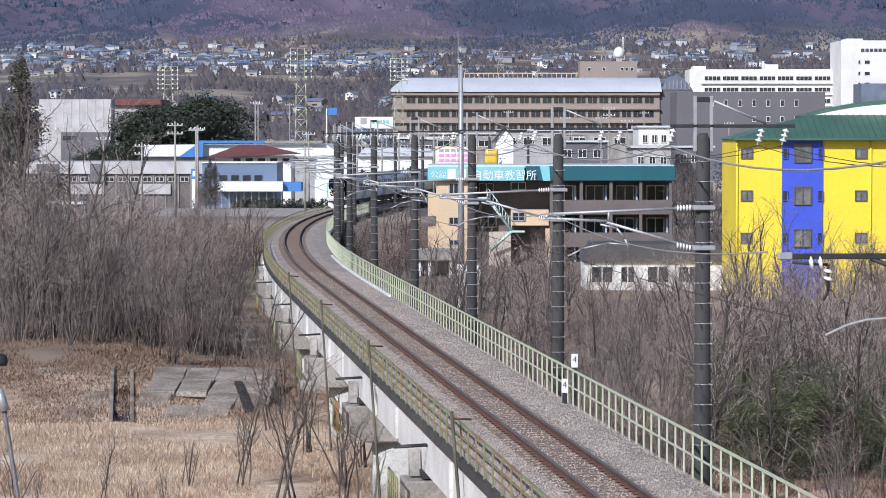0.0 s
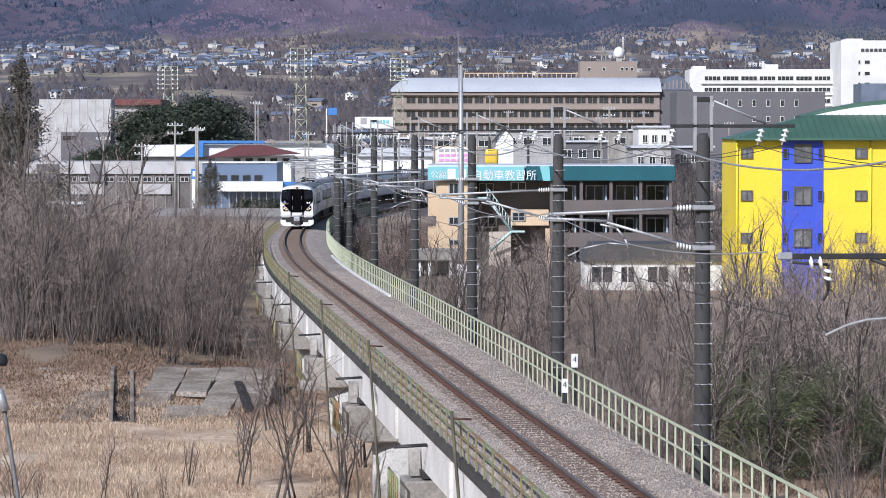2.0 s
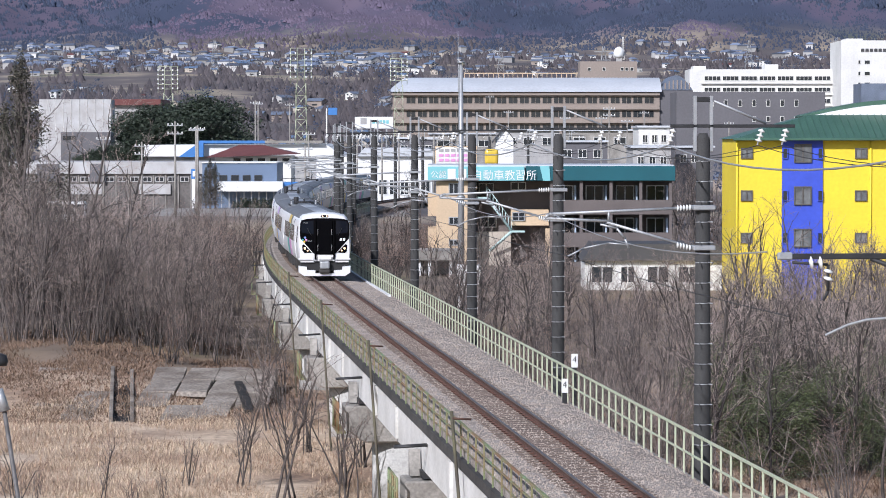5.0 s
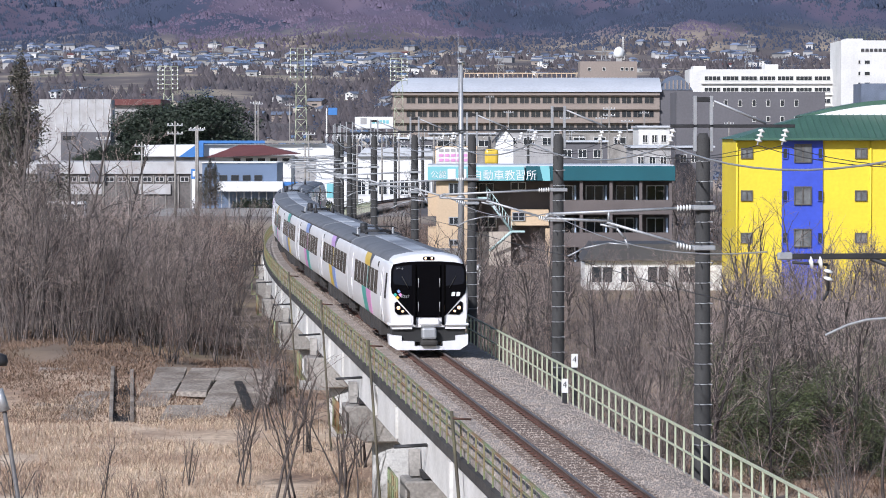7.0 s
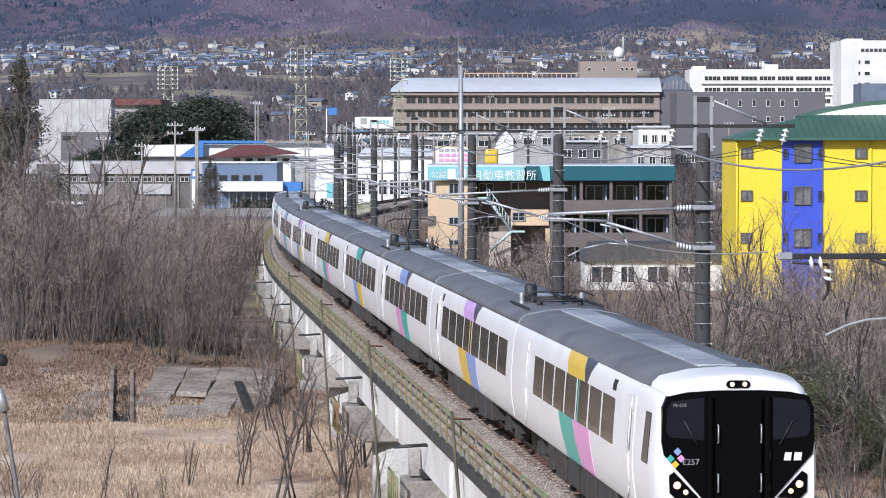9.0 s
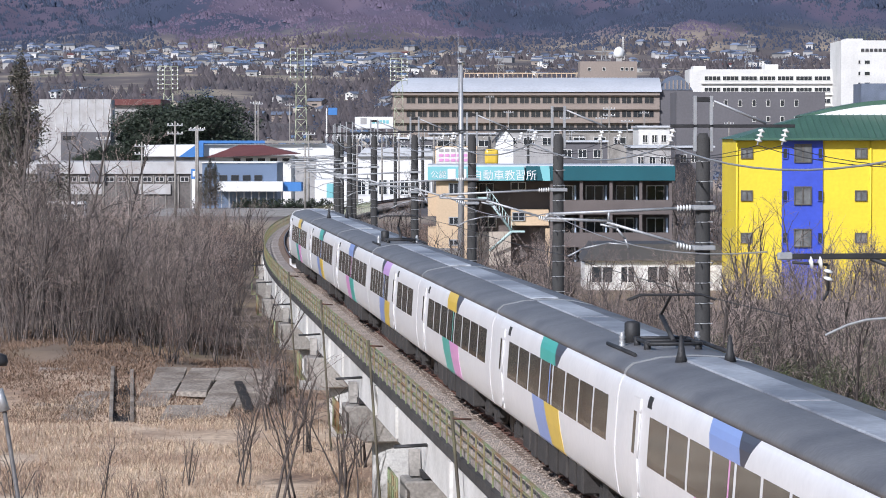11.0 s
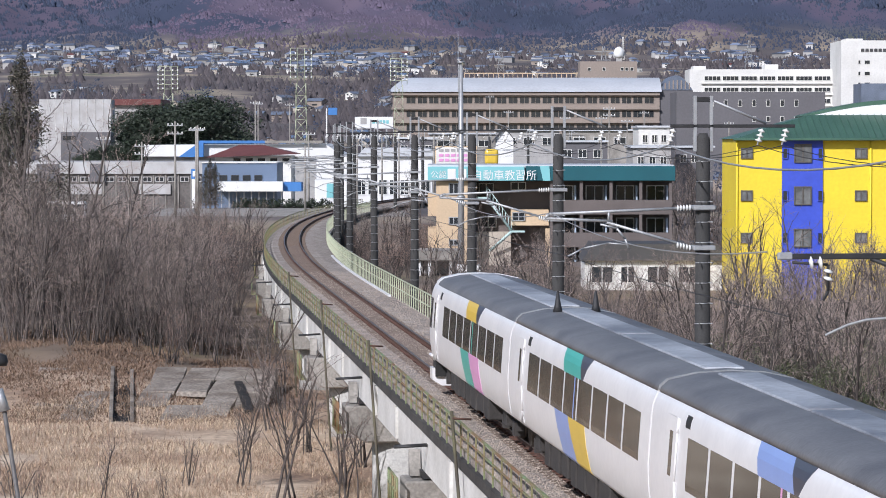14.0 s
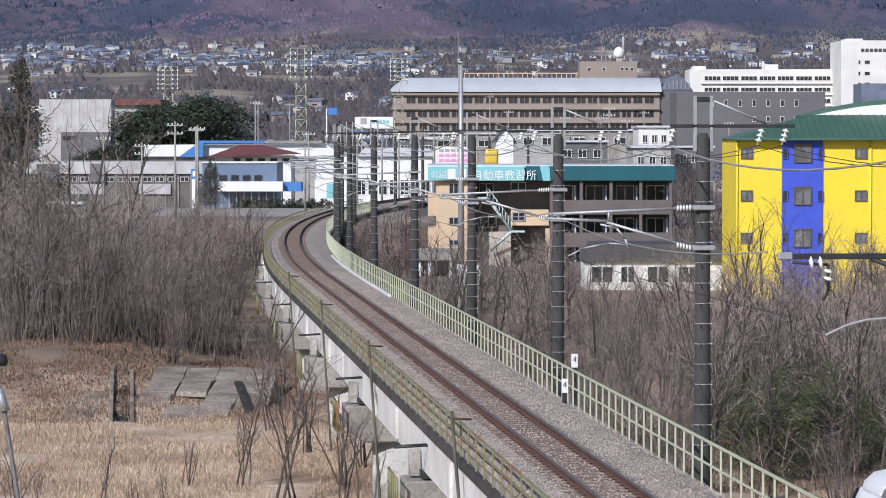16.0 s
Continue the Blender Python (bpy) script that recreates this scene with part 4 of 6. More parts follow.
def build_yellow():
    y = 230.0
    x0, x1, top = 21.90, 41.19, 12.37
    b = blocks("apartment_building", "bright yellow block with a cobalt blue stripe and green roof", "building", x0, y, x1, y + 11.5, top, M_YWALL)
    part("blue_panel", cube(25.32, y - 0.12, 0, 28.36, y + 0.1, top - 0.02), M_BWALL, b, "cobalt blue wall strip")
    for x in (21.97, 31.95):
        bm = bmesh.new()
        tube(bm, (x, y - 0.08, 0), (x, y - 0.08, top), 0.07)
        part("downpipe", bm, M_YWALL, b)
    for zt, zb in ((11.70, 10.90), (8.53, 7.73), (5.37, 4.57)):
        for a, c in ((22.24, 23.13), (30.77, 31.69)):
            window(b, a, zb, c, zt, y, M_FRAME, 1, 0.12, M_PANE)
        for a, c in ((25.36, 25.74), (27.98, 28.36)):
            window(b, a, zb, c, zt, y - 0.12, M_BWALL, 0)
        window(b, 26.21, zb - 0.3, 27.52, zt + 0.3, y - 0.12, M_FRAME, 1, 0.12, M_PANE)
    # hipped metal roof with standing seams, and the arched roof behind it
    ez, rz = top, 14.19
    bm = bmesh.new()
    e = [bm.verts.new(p) for p in ((x0 - 0.2, y - 0.7, ez), (x1 + 0.6, y - 0.7, ez), (x1 + 0.6, y + 12.2, ez), (x0 - 0.2, y + 12.2, ez), (x0 + 6, y + 5, rz), (x1 - 7, y + 5, rz), (x1 - 7, y + 7, rz), (x0 + 6, y + 7, rz))]
    for q in ((0, 1, 5, 4), (1, 2, 6, 5), (2, 3, 7, 6), (3, 0, 4, 7), (4, 5, 6, 7), (3, 2, 1, 0)):
        bm.faces.new([e[i] for i in q])
    r = part("roof", bm, M_GROOF, b, "green standing-seam metal roof")
    seam = mesh_of("roof_seam", cube(-0.03, 0, 0, 0.03, 1.0, 0.07), M_GROOF)
    n = 36
    for i in range(n):
        x = x0 + (x1 - x0) * (i + 0.5) / n
        reach = min(1.0, (x - x0 + 0.2) / 6.2, (x1 + 0.6 - x) / 7.6)
        dy, dz = 5.7 * reach, (rz - ez) * reach
        piece("roof_seam", seam, r, Matrix.Translation((x, y - 0.7, ez)) @ Matrix.Rotation(math.atan2(dz, dy), 4, "X") @ Matrix.Diagonal((1, math.hypot(dy, dz), 1, 1)))
    part("gutter", cube(x0 - 0.3, y - 0.85, ez - 0.12, x1 + 0.6, y - 0.68, ez + 0.06, 0.03), M_GROOF, b)
    bm = bmesh.new()
    arch = [(x0 + 5.6 + 15 * i / 16, rz - 0.2 + 1.05 * math.sin(math.pi * i / 16)) for i in range(17)]
    part("arch_fascia", flat(arch, y + 5.5, y + 5.8), M_WHITE, b, "white arched gable fascia")
    arch = [(x0 + 5.3 + 15.6 * i / 16, rz - 0.1 + 1.3 * math.sin(math.pi * i / 16)) for i in range(17)]
    part("arch_roof", flat(arch, y + 5.85, y + 10), M_GROOF, b)


build_yellow()


def build_school():
    d = 285.0
    b = thing("driving_school", "three-storey cream and brown building with teal fascia", "building")
    top = 9.94
    part("cream_block", cube(-0.63, d, -0.5, 3.09, d + 14, top - 0.3), M_CREAM, b, "cream rendered block")
    for z0, z1 in ((2.04, 4.03), (5.18, 7.17)):
        part("bay", cube(-1.41, d + 0.3, z0, -0.63, d + 9, z1), M_CREAM, b)
    part("bay", cube(-1.41, d + 0.3, -0.5, -0.63 - 0.2, d + 9, 0.63), M_CREAM, b)
    part("brown_wing", cube(3.09, d + 3.5, -0.5, 21.23, d + 14, top - 0.3), M_BROWN, b, "dark brown clad wing")
    part("roof", cube(-1.41, d - 0.2, top - 0.3, 21.39, d + 14.2, top, 0.03), M_PALE_ROOF, b)
    part("fascia", cube(7.63, d - 0.3, 8.47, 21.49, d + 0.1, 9.83, 0.03), M_TEAL, b, "dark teal metal fascia")
    part("fascia_end", cube(21.23, d - 0.28, 8.47, 21.49, d + 14, 9.83, 0.03), M_TEAL, b)
    part("fascia_return", flat([(8.94, 9.83), (9.83, 9.83), (9.94, 8.47), (9.26, 8.47)], d - 0.4, d - 0.31), M_TEAL_PALE, b)
    s = part("sign_panel", cube(-1.41, d - 0.6, 8.47, 7.53, d - 0.1, 9.78, 0.03), M_TEAL_PALE, b, "pale teal sign with white characters")
    write("公認", s, (-1.15, d - 0.62, 8.79), 0.75, M_WHITE, "lettering", 0)
    write("自動車教習所", s, (2.67, d - 0.62, 8.63), 1.0, M_WHITE, "lettering", 0)
    for x in (0.42, 1.41):
        part("lettering_bar", cube(x, d - 0.63, 8.63, x + 0.75, d - 0.6, 9.57), M_WHITE, s)
    for z0, z1 in ((7.17, 8.26), (4.39, 5.13), (2.46, 3.03)):
        window(b, 0.52, z0, 1.46, z1, d)
    # open balconies of the brown wing
    for z in (6.90, 3.87, 1.15):
        part("floor_slab", cube(9.99, d, z - 1.55, 21.23, d + 3.5, z - 1.35), M_BROWN, b)
        part("parapet", cube(9.99, d, z - 1.35, 21.23, d + 0.18, z - 0.2), M_BROWN, b, "dark brown balcony parapet")
        for k in range(4):
            x = 10.51 + k * 2.85
            window(b, x, z - 0.9, x + 1.7, z + 1.1, d + 3.5, M_WHITE)
            part("balcony_panel", cube(x + 1.75, d + 1.6, z - 1.3, x + 1.9, d + 3.4, z + 1.1), M_PARTITION, b, "pale blue balcony partition")
    for k in range(5):
        x = 10.04 + k * 2.76
        part("pillar", cube(x - 0.14, d + 0.02, -0.5, x + 0.14, d + 0.35, 8.47), M_BROWN, b)
    # recess with stair
    for z0, z1, x0, x1 in ((7.53, 8.32, 6.33, 7.79), (7.17, 8.21, 3.35, 4.76), (4.03, 5.07, 3.45, 5.02)):
        window(b, x0, z0, x1, z1, d + 3.5, M_WALL_W)
    part("gallery", cube(6.33, d + 1.2, 4.29, 9.83, d + 3.5, 5.75), M_CREAM, b, "cream balcony front")
    window(b, 6.43, 4.71, 7.63, 5.54, d + 1.2)
    part("column", cube(9.52, d + 0.6, -0.5, 9.94, d + 1.4, 4.03), M_CREAM, b)
    part("lower_wall", cube(3.09, d + 2.0, -0.5, 6.33, d + 3.5, 3.66), M_STUCCO, b)
    st = new("outdoor_stair")
    st.parent = b
    tagged(st, "pale teal steel stair")
    a, c = Vector((4.08, d + 0.4, 6.90)), Vector((6.38, d + 0.4, 3.77))
    for yy in (0.0, 1.1):
        bm = bmesh.new()
        o = Vector((0, yy, 0))
        pipe(bm, [a + o, c + o], 0.13, 4)
        pipe(bm, [a + o + Vector((0, 0, 1)), c + o + Vector((0, 0, 1))], 0.04, 5)
        for i in range(9):
            q = a.lerp(c, i / 8) + o
            tube(bm, q, q + Vector((0, 0, 1)), 0.025, n=5)
        part("stringer", bm, M_STAIR, st)
    tread = mesh_of("tread", cube(-0.14, 0, -0.03, 0.14, 1.1, 0.03), M_STAIR)
    for i in range(14):
        piece("tread", tread, st, Matrix.Translation(a.lerp(c, (i + 0.5) / 14)))
    part("landing", cube(c.x - 0.1, d + 0.3, c.z - 0.1, c.x + 1.2, d + 1.6, c.z + 0.05), M_STAIR, st)
    part("landing", cube(a.x - 1.4, d + 0.3, a.z - 0.1, a.x + 0.1, d + 3.4, a.z + 0.05), M_STAIR, st)
    bm = bmesh.new()
    pipe(bm, [c, Vector((4.39, d + 1.4, 1.94))], 0.15, 4)
    part("stringer", bm, M_STAIR, st)


build_school()


def build_huts():
    d = 242.0
    h = blocks("office_hut", "low white office hut with a dark roof", "hut", 11.15, d, 22.11, d + 7, 2.95, M_WALL_W)
    bm = flat([(10.92, 2.82), (22.34, 2.82), (21.58, 4.11), (11.81, 4.11)], d - 0.5, d + 7.5)
    part("roof", bm, M_DARKROOF, h, "dark sheet roof")
    for a, c in ((11.63, 13.41), (13.94, 15.14), (16.03, 17.81), (18.47, 20.25)):
        window(h, a, 1.00, c, 2.38, d, M_WALL_W)
    d = 265.0
    c = thing("carport", "open carport with a grey roof and white posts", "carport")
    part("roof", cube(-2.48, d, 1.85, 1.85, d + 6, 2.73, 0.05), M_CONC_OLD, c)
    for x in (-2.04, -1.17, 0.63, 1.51):
        part("post", cube(x - 0.12, d + 0.3, -0.4, x + 0.12, d + 0.55, 1.85), M_WHITE, c)
    part("back_wall", cube(-2.14, d + 5.4, -0.4, 1.51, d + 5.6, 1.85), M_WALL_G, c)
    d = 215.0
    s = blocks("equipment_shed", "small white trackside equipment cabinet", "cabinet", 0.99, d, 2.64, d + 2, 3.54, M_WHITE)
    for i in range(6):
        part("louvre", cube(1.10, d - 0.05, 0.4 + 0.42 * i, 2.52, d + 0.01, 0.45 + 0.42 * i), M_WALL_G, s)


build_huts()


def build_hall():
    d = 800.0
    x0, x1 = -13.06, 56.22
    b = thing("school_hall", "long taupe three-storey hall with a pale vaulted roof", "building")
    g = ground_z(x0, d) - 1
    part("wall", cube(x0, d, g, x1, d + 24, 24.68), M_TAN, b, "taupe tiled wall")
    part("gable_wall", cube(x1, d + 0.5, g, 64.88, d + 24, 24.68), M_GREY, b, "dark grey end bay")
    bm = bmesh.new()
    prof = [(d - 1.2 + 1.4 * i, 24.24 + 3.9 * math.sin(math.pi * i / 18) ** 0.75) for i in range(19)]
    rows = [[bm.verts.new((x, y, z)) for y, z in prof] for x in (x0 - 0.5, x0 + 3, x1 + 0.5)]
    for v, (y, z) in zip(rows[0], prof):
        v.co.z = 24.24 + (z - 24.24) * 0.3
    for p, q in zip(rows[:-1], rows[1:]):
        for i in range(18):
            bm.faces.new((p[i], q[i], q[i + 1], p[i + 1])).smooth = True
    part("vaulted_roof", bm, M_PALE_ROOF, b, "pale metal vaulted roof")
    arch = [(56.37 + 8.51 * i / 16, 24.68 + 3.9 * math.sin(math.pi * i / 16)) for i in range(17)]
    part("gable_arch", flat(arch, d + 0.4, d + 20), M_SLATE, b, "blue glazed arch")
    for i in range(7):
        x = 57.54 + i * 1.05
        part("gable_bar", cube(x, d + 0.2, 24.98, x + 0.3, d + 0.42, 26.15 + 1.2 * math.sin(math.pi * (i + 1) / 8)), M_TAN, b)
    for zt, zb in ((23.07, 21.16), (19.40, 17.64), (15.88, 14.11)):
        n = 22
        for i in range(n):
            x = x0 + 3.5 + (x1 - x0 - 4.5) * i / n
            window(b, x, zb, x + (x1 - x0 - 4.5) / n - 0.45, zt, d, M_TAN, 1, 0.1)
    for z in (23.36, 19.69, 16.17):
        part("ledge", cube(x0 - 0.3, d - 0.9, z, x1, d, z + 0.5), M_TAN, b)
    rail = new("roof_rail")
    rail.parent = b
    for i in range(24):
        part("rail_post", cube(5.58 + i * 1.28, d + 12, 27.62, 5.58 + i * 1.28 + 0.12, d + 12.12, 29.38), M_CREAM, rail)
    part("top_bar", cube(5.58, d + 12, 29.23, 35.52, d + 12.15, 29.44), M_CREAM, rail)
    c = blocks("stair_tower", "brown tower block with small windows", "building", 38.19, 860, 54.12, 872, 33.64, M_TAN)
    for px in (40.40, 44.50, 49.55, 50.81, 52.23):
        window(c, px, 30.96, px + 0.9, 31.91, 860, M_WALL_W, 0)
    # plain grey building and the white hospital
    b = blocks("grey_building", "plain dark grey building with small square windows", "building", 53.05, 700, 86.83, 720, 22.78, M_GREY)
    for i in range(7):
        x = 60.62 + i * 3.2
        window(b, x, 19.44, x + 0.9, 20.98, 700, M_WALL_W, 0)
        if i > 2:
            window(b, x, 15.97, x + 0.9, 17.25, 700, M_WALL_W, 0)
    h = thing("hospital", "white multi-storey hospital with long window bands", "building")
    d = 900.0
    g = ground_z(40, d) - 1
    part("wing", cube(72.00, d, g, 115.27, d + 18, 32.32), M_WALL_W, h, "white wing")
    part("roof_hut", cube(73.32, d + 2, 32.32, 76.95, d + 12, 33.31), M_WALL_W, h)
    part("roof_hut", cube(94.29, d + 2, 32.32, 98.09, d + 12, 33.80), M_WALL_W, h)
    for zt, zb in ((30.33, 29.01), (27.03, 25.71), (23.73, 22.41)):
        for i in range(7):
            x = 76.29 + i * 5.35
            window(h, x, zb, x + 4.7, zt, d, M_WALL_W, 3, 0.3)
        part("ledge", cube(75.30, d - 0.8, zb - 0.9, 114.61, d, zb - 0.6), M_WALL_W, h)
    part("tower", cube(113.67, 880, g, 138.22, 905, 40.11), M_WALL_W, h, "white tower block")
    part("roof_plant", cube(115.61, 885, 40.11, 120.46, 895, 40.76), M_WALL_W, h)
    for zt, zb in ((34.46, 33.33), (31.23, 30.10), (28.16, 27.03)):
        window(h, 118.52, zb, 119.16, zt, 880, M_WALL_W, 0)
        window(h, 120.29, zb, 121.91, zt, 880, M_WALL_W, 0)
    for i in range(6):
        part("sign_bar", cube(119.32 + i * 1.25, 879.8, 36.88, 119.32 + i * 1.25 + 0.9, 880.01, 37.77), M_DARKROOF, h)
    blocks("annexe", "plain blue-grey hospital plant building", "building", 103.19, 760, 113.79, 775, 25.75, M_SLATE)


build_hall()


def gable_house(name, label, x, y, w, l, h, rise, wall, roof, turn, group="", windows=4):
    b = thing(name, label, "house", pose(x, y, ground_z(x, y), 0, 0, turn), group=group)
    part("wall", flat([(-w / 2, -0.8), (w / 2, -0.8), (w / 2, h), (0, h + rise - 0.1), (-w / 2, h)], -l / 2, l / 2), wall, b)
    for sgn in (-1, 1):
        e = 0.5
        bm = flat([(sgn * (w / 2 + e), h - e * rise / (w / 2)), (sgn * (w / 2 + e), h - e * rise / (w / 2) + 0.18), (0, h + rise + 0.18), (0, h + rise)], -l / 2 - e, l / 2 + e)
        part("roof", bm, roof, b)
    for i in range(windows):
        xx = -w / 2 + w * (0.22 + 0.5 * (i % 2))
        zz = 0.9 if i < 2 else 3.5
        if zz + 1.2 < h + 0.2:
            part("window", cube(xx - 0.1, -l / 2 - 0.05, zz, xx + w * 0.22, -l / 2 + 0.02, zz + 1.2), M_GLASS_DARK, b)
    for i in range(2):
        zz = 0.9 + 2.6 * i
        if zz + 1.2 < h + 0.2:
            part("window", cube(-w / 2 - 0.05, -l * 0.2, zz, -w / 2 + 0.02, l * 0.15, zz + 1.2), M_GLASS_DARK, b)
    return b


M_WORKSHOP = mat("grimy workshop wall", (0.19, 0.175, 0.165), 0.85, var=0.4, scale=0.35, fine=3, tint=(0.1, 0.09, 0.085))


def build_middle():
    """The low buildings, signs and masts between the railway and the far town."""
    b = blocks("warehouse", "large white metal warehouse", "warehouse", -73.37, 560, -60.32, 566, 19.38, M_SHED)
    part("plinth", cube(-69.46, 559.7, 0, -60.32, 560.1, 13.42), M_GREY, b, "dark lower wall")
    for i in range(1, 9):
        x = -73.37 + i * 1.45
        part("panel_rib", cube(x - 0.04, 559.93, 13.63, x + 0.04, 560.01, 19.38), M_WALL_W, b)
    part("plinth_window", cube(-69.05, 559.6, 11.99, -66.79, 559.75, 12.71), M_GLASS_DARK, b)
    b = blocks("factory", "low red-brown roofed factory", "building", -68.81, 640, -58.60, 660, 19.08, M_WALL_G)
    part("roof", cube(-68.93, 639, 19.08, -58.48, 661, 20.37, 0.1), M_MAROON, b, "dull red sheet roof")
    b = blocks("workshop", "long low grey workshop with a pale parapet", "building", -63.50, 420, -32.52, 445, 7.49, M_WORKSHOP)
    for i in range(16):
        x = -59.65 + i * 1.7
        window(b, x, 6.41, x + 1.2, 7.11, 420, M_SHED, 1)
        part("pilaster", cube(x - 0.32, 419.85, 0, x - 0.18, 420.02, 7.41), M_CONC_OLD, b)
    part("parapet", cube(-63.50, 419.6, 7.49, -32.52, 445, 9.11, 0.04), M_SHED, b, "pale weathered steel parapet")
    for a, c in ((-55.33, -52.33), (-48.09, -46.16)):
        part("wall_panel", cube(a, 419.3, 6.41, c, 420.1, 8.88), M_GREY, b)
    for a, c in ((-41.46, -37.14), (-51.17, -46.55)):
        part("shutter", cube(a, 419.7, 4.72, c, 420.05, 6.10), M_SHED, b, "pale roller shutter")
    b = blocks("blue_shop", "slate blue flat-roofed shop building", "building", -30.88, 395, -21.31, 410, 9.17, M_BLUE_WALL)
    part("coping", cube(-30.95, 394.8, 9.17, -21.24, 410.2, 9.31), M_WALL_W, b)
    part("canopy", cube(-28.56, 390, 5.61, -20.29, 395, 6.85, 0.04), M_WHITE, b, "white canopy fascia")
    part("canopy_side", cube(-20.29, 391, 5.61, -17.97, 396, 6.77, 0.04), M_BLUEPAINT, b)
    for i in range(9):
        x = -28.19 + i * 0.95
        part("canopy_post", cube(x, 391, 0, x + 0.12, 391.12, 5.61), M_STEEL, b)
    for i in range(4):
        window(b, -28.70 + i * 1.5, 6.92, -28.70 + i * 1.5 + 1.0, 7.64, 395, M_STEEL_DARK, 0)
    # white hall with the maroon pavilion before it
    b = blocks("market_hall", "wide white-roofed hall with a blue beam", "building", -47.89, 500, -16.88, 530, 9.47, M_WALL_G)
    part("roof", flat([(-48.53, 9.38), (-15.78, 9.38), (-19.17, 11.40), (-48.26, 11.22)], 499, 531), M_WHITE, b, "white sheet roof")
    part("beam", cube(-39.82, 498, 11.49, -28.81, 498.6, 11.95), M_BLUEPAINT, b, "blue roof beam")
    part("beam", cube(-28.81, 498, 11.58, -19.45, 498.6, 11.95), M_CONC_OLD, b)
    part("gable", flat([(-42.75, 9.29), (-38.72, 9.29), (-38.72, 11.67), (-39.63, 11.49)], 497.6, 498.9), M_BLUEPAINT, b, "blue gable")
    b = blocks("pavilion", "pavilion with a maroon hipped tile roof", "building", -32.62, 440, -21.72, 452, 9.84, M_WALL_W)
    bm = bmesh.new()
    e = [bm.verts.new(p) for p in ((-33.91, 438.5, 9.59), (-20.83, 438.5, 10.08), (-20.83, 454, 10.08), (-33.91, 454, 9.84), (-29.55, 446, 11.37), (-26.00, 446, 11.37))]
    for q in ((0, 1, 5, 4), (1, 2, 5), (2, 3, 4, 5), (3, 0, 4), (3, 2, 1, 0)):
        bm.faces.new([e[i] for i in q])
    part("roof", bm, M_MAROON, b, "maroon tile roof")
    for i in range(5):
        window(b, -30.03 + i * 1.75, 8.95, -30.03 + i * 1.75 + 1.2, 9.59, 440, M_WALL_W, 0)
    b = blocks("garage", "white workshop garage with rows of glazed doors", "building", -17.67, 430, -1.50, 446, 9.90, M_WHITE)
    part("roof", flat([(-11.99, 9.82), (-0.71, 9.82), (-1.89, 11.00), (-10.97, 11.00)], 429.4, 447), M_PALE_ROOF, b)
    for i in range(7):
        x = -11.99 + i * 1.5
        window(b, x, 4.45, x + 1.2, 6.58, 430, M_WHITE, 1)
    b = blocks("white_unit", "small white and blue clad unit beside the line", "building", -16.04, 385, -11.44, 392, 7.20, M_WHITE)
    part("blue_panel", cube(-14.55, 384.9, 4.94, -13.28, 385.02, 6.71), M_TEAL_PALE, b)
    # roadside signs
    s = thing("billboard", "white roadside billboard with a pale blue wordmark", "sign")
    part("board", cube(-17.17, 600, 14.15, -9.69, 600.6, 16.46, 0.05), M_WHITE, s)
    for i in range(5):
        x = -13.76 + i * 0.68
        part("lettering_bar", cube(x, 599.95, 15.14, x + 0.5, 600.01, 15.80), M_TEAL_PALE, s)
    part("emblem", cube(-16.07, 599.95, 15.03, -14.86, 600.01, 16.24, 0.02), M_WALL_G, s)
    for x in (-15.85, -11.01):
        part("post", cube(x - 0.15, 600.1, 0, x + 0.15, 600.4, 14.15), M_STEEL, s)
    s = thing("road_sign", "blue roadside sign on a white post", "sign")
    part("board", cube(-23.84, 640, 17.08, -21.96, 640.3, 18.61, 0.04), M_BLUEPAINT, s)
    part("post", cube(-24.31, 640, 0, -24.07, 640.25, 18.49), M_WHITE, s)
    s = thing("sign_pylon", "tall white and blue sign pylon", "sign")
    part("pylon", cube(-30.21, 370, -0.5, -29.46, 370.5, 7.48, 0.03), M_WHITE, s)
    part("pylon_top", cube(-30.28, 369.95, 7.48, -29.33, 370.55, 8.70, 0.03), M_BLUEPAINT, s, "blue sign head")
    part("emblem", cube(-30.08, 369.85, 7.75, -29.67, 369.96, 8.43, 0.05), M_WHITE, s)
    s = thing("hoarding", "pale pink and white roadside hoarding", "sign")
    part("board", cube(-0.77, 350, 9.42, 3.72, 350.3, 11.34, 0.03), M_WALL_W, s)
    part("frame", cube(-0.90, 350.05, 9.29, 3.85, 350.25, 11.47, 0.02), M_CREAM, s)
    for r in range(3):
        for i in range(6):
            x = -0.45 + i * 0.68
            part("lettering_bar", cube(x, 349.96, 9.74 + r * 0.55, x + 0.5, 350.01, 9.74 + r * 0.55 + 0.32), M_PINK if r < 2 else M_WALL_G, s)
    for x in (-0.51, 3.47):
        part("post", cube(x - 0.1, 350.1, -0.5, x + 0.1, 350.3, 9.42), M_STEEL, s)
    s = thing("excavator_tank", "yellow steel tank beside the hoarding", "tank")
    part("tank", cube(4.82, 355, 9.31, 6.38, 357, 11.13, 0.35, 3), M_YELLOW, s)
    part("stand", cube(4.95, 355.2, -0.5, 6.25, 356.8, 9.31), M_STEEL_DARK, s)
